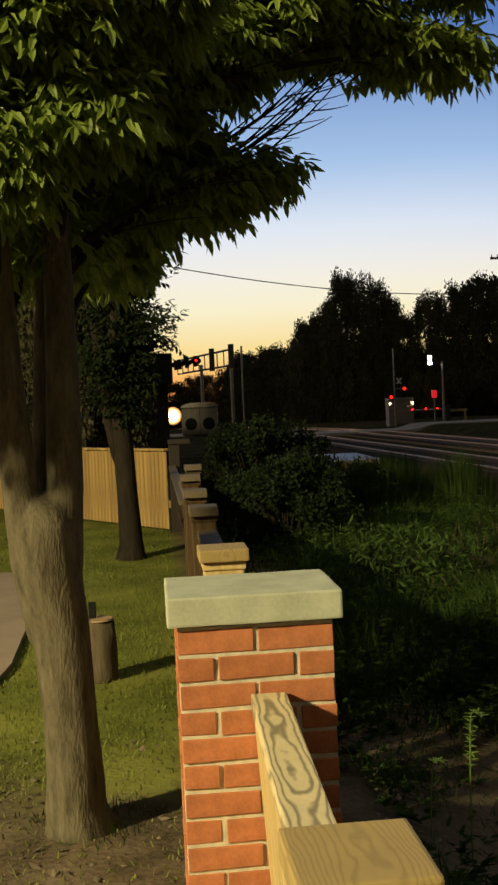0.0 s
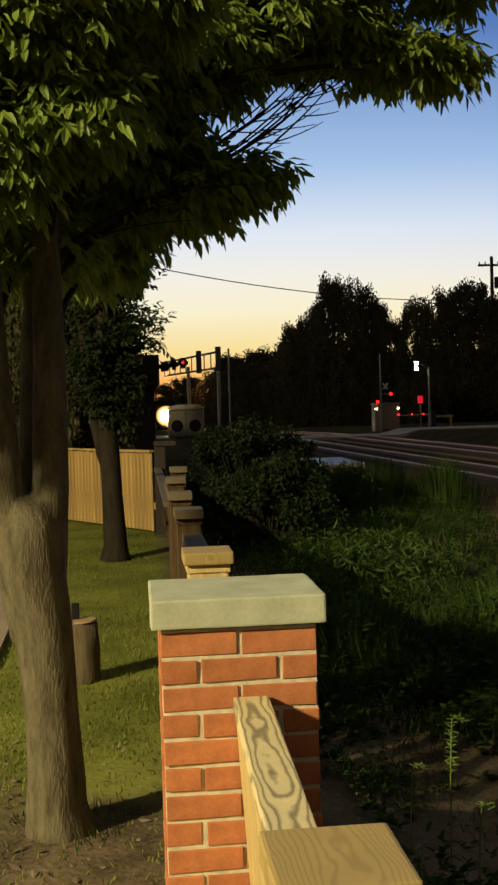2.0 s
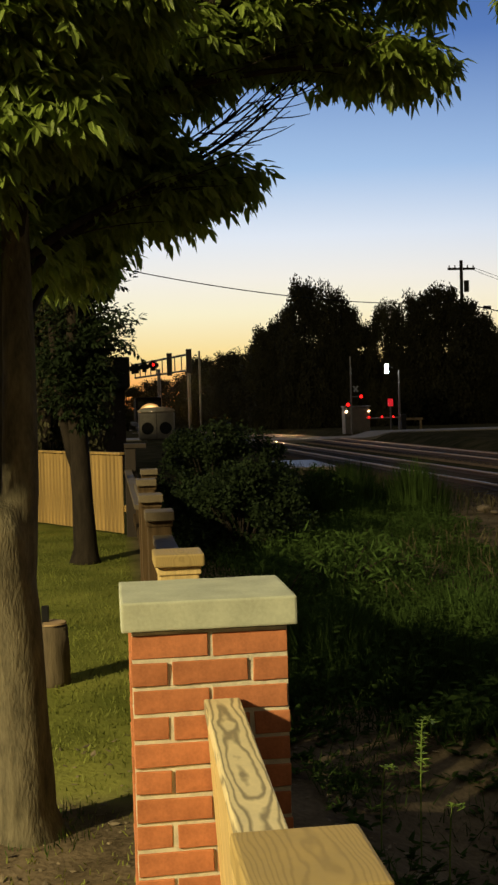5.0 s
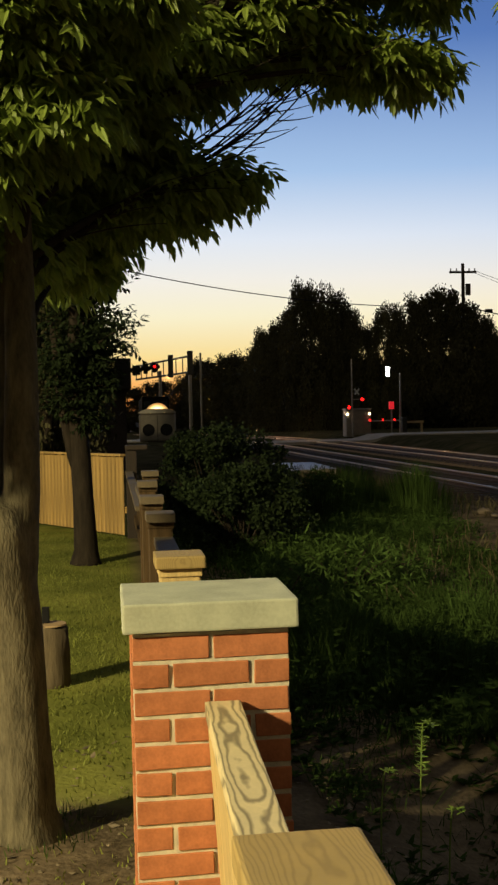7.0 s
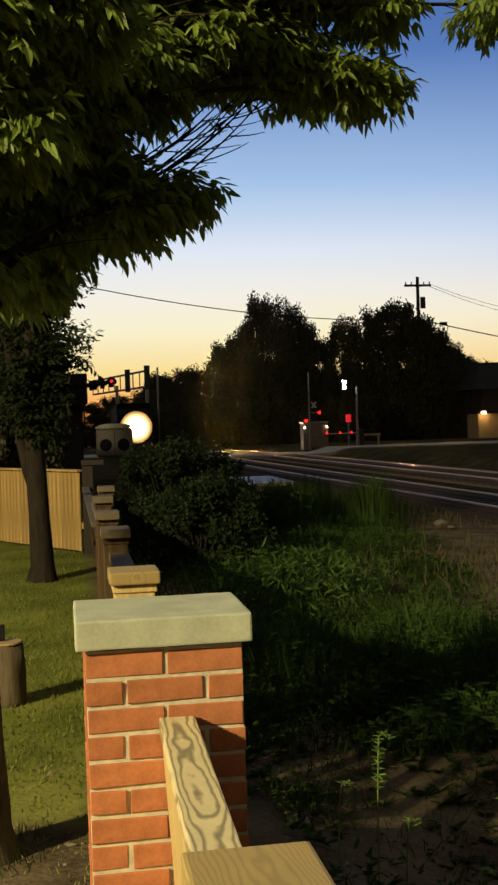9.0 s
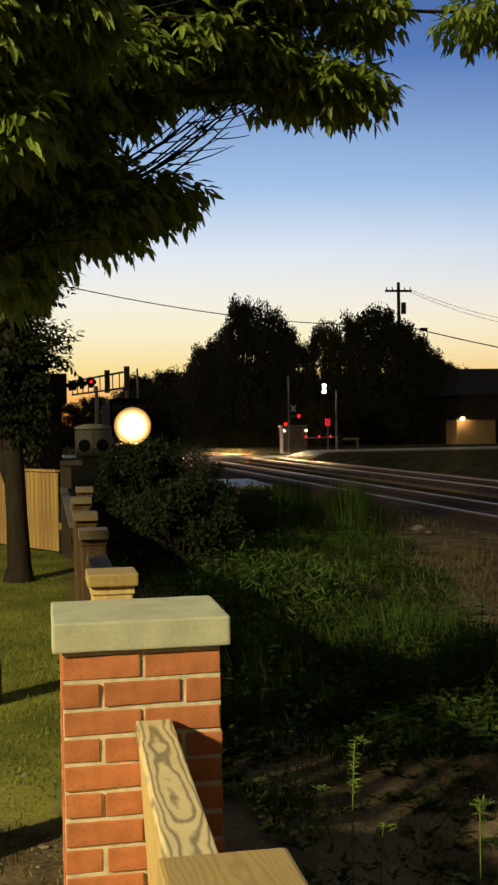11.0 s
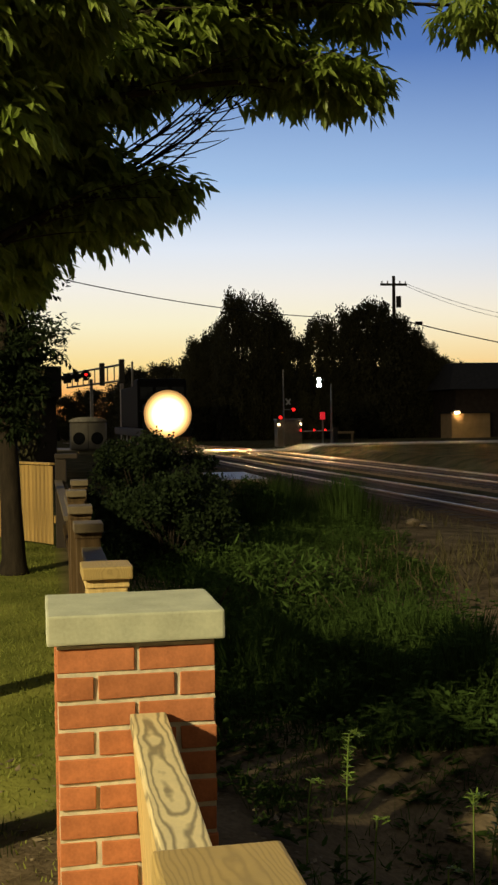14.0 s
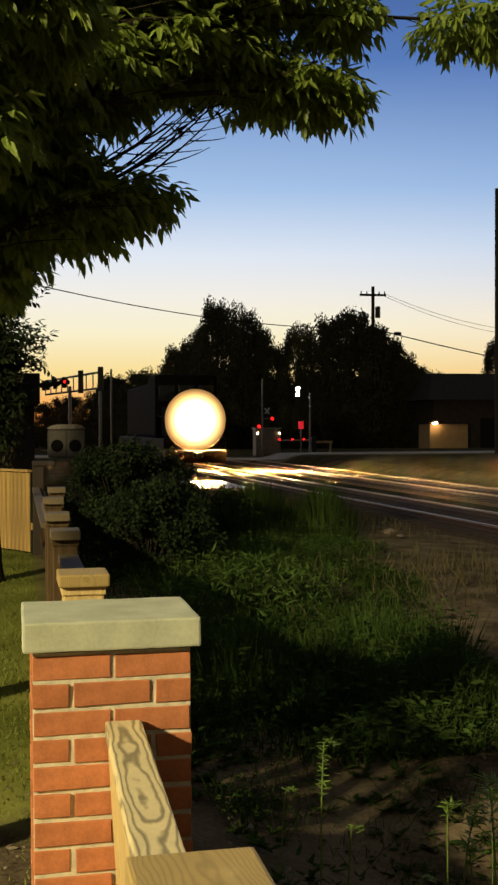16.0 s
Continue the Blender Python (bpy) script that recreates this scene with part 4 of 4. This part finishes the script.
def build_far_house():
    h = thing("roadside_building", "long low building with a dark roof and a lit tan wall", "building", (38, 88, 0))
    part("wall", box(-5.2, 14, 0, 9, -0.8, 3.6), DARK_WALL, h)
    bm = bmesh.new()
    vs = [bm.verts.new(c) for c in ((-6, -0.8, 3.6), (15, -0.8, 3.6), (15, 9.8, 3.6), (-6, 9.8, 3.6), (-4, 3.5, 5.9), (15, 3.5, 5.9), (15, 5.5, 5.9), (-4, 5.5, 5.9))]
    for q in ((0, 1, 5, 4), (1, 2, 6, 5), (2, 3, 7, 6), (3, 0, 4, 7), (4, 5, 6, 7), (3, 2, 1, 0)):
        bm.faces.new([vs[i] for i in q])
    part("roof", bm, ROOF, h)
    part("door", box(-1.2, 0.0, -0.05, -0.003, -0.4, 2.1), BLACK, h)
    o = thing("outbuilding", "small tan outbuilding with a wall lamp", "building", (33.3, 86, fall(86)))
    part("wall", box(-1.6, 1.6, 0, 2.5, -0.1, 1.9, 0.02), TAN_WALL, o)
    part("roof", box(-1.75, 1.75, -0.2, 2.7, 1.9, 2.02, 0.02), ROOF, o)
    lamp = part("lamp", box(-1.45, -1.05, -0.40, -0.02, 2.05, 2.2, 0.02), STEEL, o)
    part("lit_bowl", box(-1.40, -1.1, -0.36, -0.24, 1.90, 2.045), WALL_LAMP, lamp, "warm lit bowl")


build_far_house()


def build_poles():
    p = thing("utility_pole", "wooden utility pole with a crossarm and transformer can", "utility pole", (32.8, 104, 0))
    part("pole", tube([(0, 0, -1.0), (0, 0, 14.65)], [0.21, 0.15], 10), DARK_WOOD, p)
    part("crossarm", box(-1.28, 1.28, -0.1, 0.1, 13.75, 13.95, 0.01), DARK_WOOD, p)
    for x in (-1.15, -0.6, 0.6, 1.15):
        part("insulator", tube([(x, 0, 13.95), (x, 0, 14.2)], [0.07, 0.05], 8), STEEL, p)
    part("transformer", tube([(0.44, -0.1, 11.7), (0.44, -0.1, 12.75)], [0.24, 0.24], 12), DARK_STEEL, p)
    q = thing("utility_pole", "tall dark pole standing in front of the trees", "utility pole", (26.05, 60, 0))
    part("pole", tube([(0, 0, -0.3), (0, 0, 14.7)], [0.2, 0.15], 10), DARK_WOOD, q)


build_poles()


def wire(name, a, b, sag, r=0.025):
    a, b = Vector(a), Vector(b)
    pts = [a.lerp(b, i / 24) - Vector((0, 0, sag * 4 * (i / 24) * (1 - i / 24))) for i in range(25)]
    return solid(name, tube(pts, [r] * 25, 5), BLACK, "thin dark overhead wire against the sky", "wire", group="overhead wires")


wire("overhead_wire", (-9.0, 70, 12.6), (32.8, 104, 10.7), 1.43, 0.038)
wire("overhead_wire", (32.8, 104, 10.7), (58.8, 105, 6.1), 0.4, 0.055)
wire("overhead_wire", (33.9, 104, 14.0), (58.7, 110, 11.2), 1.4, 0.02)
wire("overhead_wire", (33.4, 104, 14.0), (58.7, 110, 10.8), 1.6, 0.02)
sp = thing("wire_splice", "dark splice box on an overhead wire", "wire")
part("sleeve", box(34.9, 35.6, 103.95, 104.2, 10.1, 10.4, 0.04), BLACK, sp)


# ---- brush beside the fence ----
def build_bush(x, y, h, r, seed, mat, label, leaf=0.042, count=12000, thin=0.45):
    t = thing("bush", label, "bush", (x, y, rise(x, y) - 0.03))
    rng = random.Random(seed)
    me, clumps = crown_mesh(rng, r, h, leaf, count, mat, 0.02, 70, thin)
    bm = bmesh.new()
    for c, _ in clumps[::4]:
        limb(bm, (0.05 * c.x, 0.05 * c.y, -0.03), (c.x * 0.3, c.y * 0.3, c.z * 0.6), c, 0.014, 0.004, 5)
    part("woody_base", bm, DARK_BARK, t)
    part("foliage", me, mat, t)


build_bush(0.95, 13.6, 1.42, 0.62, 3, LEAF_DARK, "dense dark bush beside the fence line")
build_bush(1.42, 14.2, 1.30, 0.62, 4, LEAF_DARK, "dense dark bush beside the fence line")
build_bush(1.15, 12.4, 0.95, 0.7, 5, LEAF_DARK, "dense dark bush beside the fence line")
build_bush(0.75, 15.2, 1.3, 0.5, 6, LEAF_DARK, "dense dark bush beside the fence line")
build_bush(2.3, 15.5, 0.75, 0.7, 7, WEED, "low green shrub in the weeds", 0.10, 4500, 0.12)
build_bush(1.75, 9.8, 0.45, 0.75, 8, WEED, "low green shrub in the weeds", 0.10, 1800, 0.10)
build_bush(1.0, 8.6, 0.42, 0.6, 9, WEED, "low green shrub in the weeds", 0.10, 1500, 0.10)


def build_weeds():
    rng = random.Random(11)
    lv = Leaves()
    for _ in range(85000):
        x, y = rng.uniform(0.25, 5.2), 5.6 + 14.5 * rng.random() ** 1.5
        cover = noise.noise(Vector((x * 0.8, y * 0.5, 7.7))) + 0.55 - 1.1 * max(0, x - 1.0 - 0.19 * y)
        if y < 6.6:
            cover -= (6.6 - y) * 0.5
        if cover < rng.uniform(-0.1, 0.45):
            continue
        tuft = 0.5 + 0.9 * max(0.0, noise.noise(Vector((x * 2.3, y * 1.6, 1.9))) + 0.25)
        h = rng.uniform(0.10, 0.46) * (0.45 + 0.5 * max(0, min(1.0, cover))) * tuft * (1.25 if x < 1.3 else 1.0)
        a = rng.uniform(0, 6.28)
        side = Vector((math.cos(a), math.sin(a), 0))
        lv.blade(Vector((x, y, land(x, y) - 0.02)), Vector((rng.gauss(0, 0.32) * h, rng.gauss(0, 0.32) * h, h)), 0.005, side)
        if rng.random() < 0.4:
            lv.leaf(Vector((x, y, land(x, y) + h * rng.uniform(0.3, 0.9))), (side + Vector((0, 0, 0.3))).normalized(), Vector((0, 0, 1)) + rv(rng, 0.4), rng.uniform(0.05, 0.10), 0.028)
    for _ in range(15000):
        x, y = rng.uniform(0.6, 3.0), rng.uniform(3.7, 6.8)
        if noise.noise(Vector((x * 1.7, y * 1.7, 4.4))) + (-0.3 if x > 1.0 and y < 5.3 else -0.1) < rng.uniform(-0.15, 0.5):
            continue
        h, a = rng.uniform(0.03, 0.14), rng.uniform(0, 6.28)
        side = Vector((math.cos(a), math.sin(a), 0))
        if rng.random() < 0.6:
            lv.blade(Vector((x, y, land(x, y) - 0.015)), Vector((rng.gauss(0, 0.6) * h, rng.gauss(0, 0.6) * h, h)), 0.003, side)
        else:
            lv.leaf(Vector((x, y, land(x, y) + h * 0.3)), (side + Vector((0, 0, 0.2))).normalized(), Vector((0, 0, 1)) + rv(rng, 0.3), rng.uniform(0.03, 0.06), 0.018)
    for cx, cy, n in ((3.2, 17.0, 1500), (4.25, 16.8, 1500), (2.6, 15.4, 600), (3.7, 18.2, 700)):
        for _ in range(n):
            a, r = rng.uniform(0, 6.28), abs(rng.gauss(0, 0.30))
            x, y = cx + math.cos(a) * r, cy + math.sin(a) * r * 1.5
            h = rng.uniform(0.3, 0.82) * (1.1 - 0.7 * min(1, r))
            lv.blade(Vector((x, y, land(x, y) - 0.02)), Vector((math.cos(a) * h * 0.25, math.sin(a) * h * 0.25, h)), 0.006, Vector((-math.sin(a), math.cos(a), 0)))
    for _ in range(1500):  # low broad-leaved rosettes scattered over the dirt
        x, y = rng.uniform(0.3, 2.8), rng.uniform(3.8, 7.2)
        if noise.noise(Vector((x * 2.1, y * 2.1, 8.8))) < rng.uniform(-0.3, 0.35):
            continue
        q = Vector((x, y, land(x, y)))
        for j in range(rng.randint(4, 8)):
            a = rng.uniform(0, 6.28)
            d = Vector((math.cos(a), math.sin(a), rng.uniform(0.15, 0.9))).normalized()
            lv.leaf(q, d, Vector((0, 0, 1)) + rv(rng, 0.3), rng.uniform(0.03, 0.085), rng.uniform(0.014, 0.03))
    for _ in range(130):  # tufts round the near tree's foot
        a, r = rng.uniform(0, 6.28), rng.uniform(0.15, 0.27)
        x, y = -0.59 + math.cos(a) * r, 4.66 + math.sin(a) * r
        h = rng.uniform(0.02, 0.06) * (1.4 if math.cos(a) > 0.5 else 0.8)
        lv.blade(Vector((x, y, land(x, y) - 0.005)), Vector((rng.gauss(0, 0.4) * h, rng.gauss(0, 0.4) * h, h)), 0.003, Vector((-math.sin(a), math.cos(a), 0)))
    ob = new("weeds", lv.mesh("weeds", WEED))
    tagged(ob, "tall rank weeds and grass on the railway side", "weeds", kind="stuff")
    dry = Leaves()
    for _ in range(9000):
        x, y = rng.uniform(1.0, 6.2), rng.uniform(9.0, 30.0)
        if noise.noise(Vector((x * 0.6, y * 0.3, 2.2))) < rng.uniform(-0.3, 0.5):
            continue
        h = rng.uniform(0.08, 0.3)
        a = rng.uniform(0, 6.28)
        dry.blade(Vector((x, y, land(x, y) - 0.02)), Vector((rng.gauss(0, 0.4) * h, rng.gauss(0, 0.4) * h, h)), 0.008, Vector((math.cos(a), math.sin(a), 0)))
    tagged(new("dry_grass", dry.mesh("dry_grass", STRAW)), "sparse dry grass on the railway bank", "grass", kind="stuff")


build_weeds()


def build_lawn():
    rng = random.Random(12)
    lv = Leaves()
    for _ in range(46000):
        x, y = rng.uniform(-3.4, -0.06), 3.6 + 12.5 * rng.random() ** 1.35
        if y < 5.3 + 0.8 * noise.noise(Vector((x * 1.5, y * 1.5, 0))) and rng.random() < 0.72:
            continue
        if x < -1.3 and 6.6 < y < 12.6:
            continue
        h = rng.uniform(0.012, 0.034)
        a = rng.uniform(0, 6.28)
        lv.blade(Vector((x, y, land(x, y) - 0.004)), Vector((rng.gauss(0, 0.5) * h, rng.gauss(0, 0.5) * h, h)), 0.0035, Vector((math.cos(a), math.sin(a), 0)))
    tagged(new("lawn", lv.mesh("lawn", GRASS)), "short worn lawn grass lit by a lamp", "lawn", kind="stuff")


build_lawn()


def build_sprig(x, y, h, lean, seed, low=0.25, length=0.035):
    """A leafy stalk whose tip nods over."""
    t = thing("weed_sprig", "bright green upright weed catching the lamp light", "weed", (x, y, land(x, y) - 0.01), group="bright sprigs")
    rng = random.Random(seed)
    tall = h - min(0.0, rise(x, y))  # rooted down in the dip
    low, h = 1 - (1 - low) * h / tall, tall
    pts = bez((0, 0, 0), (lean * 0.1, 0, h * 0.75), (lean, 0, h), 22)
    n = Vector((lean, 0, h))
    pts += [n + Vector((0.012, 0, 0.006)), n + Vector((0.026, 0, 0.002)), n + Vector((0.036, 0, -0.010))]
    part("stalk", tube(pts, [0.0032] * 22 + [0.002, 0.0015, 0.001], 5), SPRIG, t)
    lv = Leaves()
    for k, p in enumerate(pts):
        if k / len(pts) < low:
            continue
        u = k / len(pts)
        for j in range(5):
            a = k * 2.4 + j * 1.26 + rng.uniform(-.3, .3)
            d = Vector((math.cos(a), math.sin(a), 0.9 - 0.9 * rng.random())).normalized()
            lv.leaf(p, d, Vector((0, 0, 1)) + rv(rng, 0.2), length * rng.uniform(0.7, 1.2) * (1.15 - 0.45 * u), 0.0095)
    part("leaves", lv.mesh("leaves", SPRIG), SPRIG, t)


build_sprig(0.90, 4.40, 0.43, 0.015, 1, 0.25, 0.042)
build_sprig(0.745, 4.40, 0.26, 0.02, 2, 0.78, 0.036)
build_sprig(0.95, 4.20, 0.16, 0.015, 3, 0.6, 0.036)
build_sprig(1.22, 3.80, 0.33, 0.06, 4, 0.2, 0.05)
build_sprig(1.36, 3.80, 0.42, -0.03, 5, 0.1, 0.095)
build_sprig(1.06, 3.72, 0.15, 0.0, 6, 0.6, 0.03)
for k in range(12):
    build_sprig(1.36 + 0.06 * k + 0.03 * math.sin(k * 5), 4.0 + 0.35 * math.sin(k * 2.1) + 0.04 * k, 0.12 + 0.05 * (k % 3), 0.02 * ((k % 3) - 1), 20 + k, 0.1, 0.05)


def build_litter():
    rng = random.Random(31)
    bm = bmesh.new()
    for _ in range(420):
        x, y = rng.uniform(0.2, 2.6), rng.uniform(3.6, 8.5)
        s = rng.uniform(0.004, 0.014)
        q = bmesh.ops.create_icosphere(bm, subdivisions=1, radius=s)["verts"]
        for v in q:
            v.co = Vector((v.co.x * rng.uniform(0.8, 1.6), v.co.y, v.co.z * 0.5)) + noise.noise_vector(v.co * 60) * s * 0.4 + Vector((x, y, land(x, y) + 0.004))
    for _ in range(130):
        x, y = rng.uniform(-1.5, -0.1), rng.uniform(3.4, 5.6)
        s = rng.uniform(0.005, 0.014)
        q = bmesh.ops.create_icosphere(bm, subdivisions=1, radius=s)["verts"]
        for v in q:
            v.co = Vector((v.co.x, v.co.y, v.co.z * 0.5)) + Vector((x, y, land(x, y)))
    for _ in range(500):  # dead leaves
        x, y = (rng.uniform(0.25, 2.4), rng.uniform(3.6, 7.5)) if rng.random() < 0.7 else (rng.uniform(-1.6, -0.1), rng.uniform(3.4, 6.0))
        a, l = rng.uniform(0, 6.28), rng.uniform(0.015, 0.035)
        u, v = Vector((math.cos(a), math.sin(a), rng.uniform(-0.3, 0.3))) * l, Vector((-math.sin(a), math.cos(a), rng.uniform(-0.4, 0.4))) * l * 0.4
        c = Vector((x, y, land(x, y) + 0.006))
        bm.faces.new([bm.verts.new(c + w) for w in (u, v, -u + Vector((0, 0, 0.004)), -v)])
    solid("litter", bm, PEBBLE, "scattered stones and dead leaves on bare dirt", "debris", kind="stuff")


build_litter()


# ---- what moves ----
def motions():
    rows = [(0, 181), (1, 172.5), (2, 162), (2.5, 152), (3.5, 146.5), (5, 135), (7.5, 120.5), (8.0, 112.8), (9, 101.5), (10, 94.5), (12, 81), (13, 74), (14.5, 63), (16, 51.5)]
    walk(loco, [(t, pose(line_x(y), y, fall(y) - TRACK_DROP + 0.155, 0, 0, 2.06)) for t, y in rows])


motions()
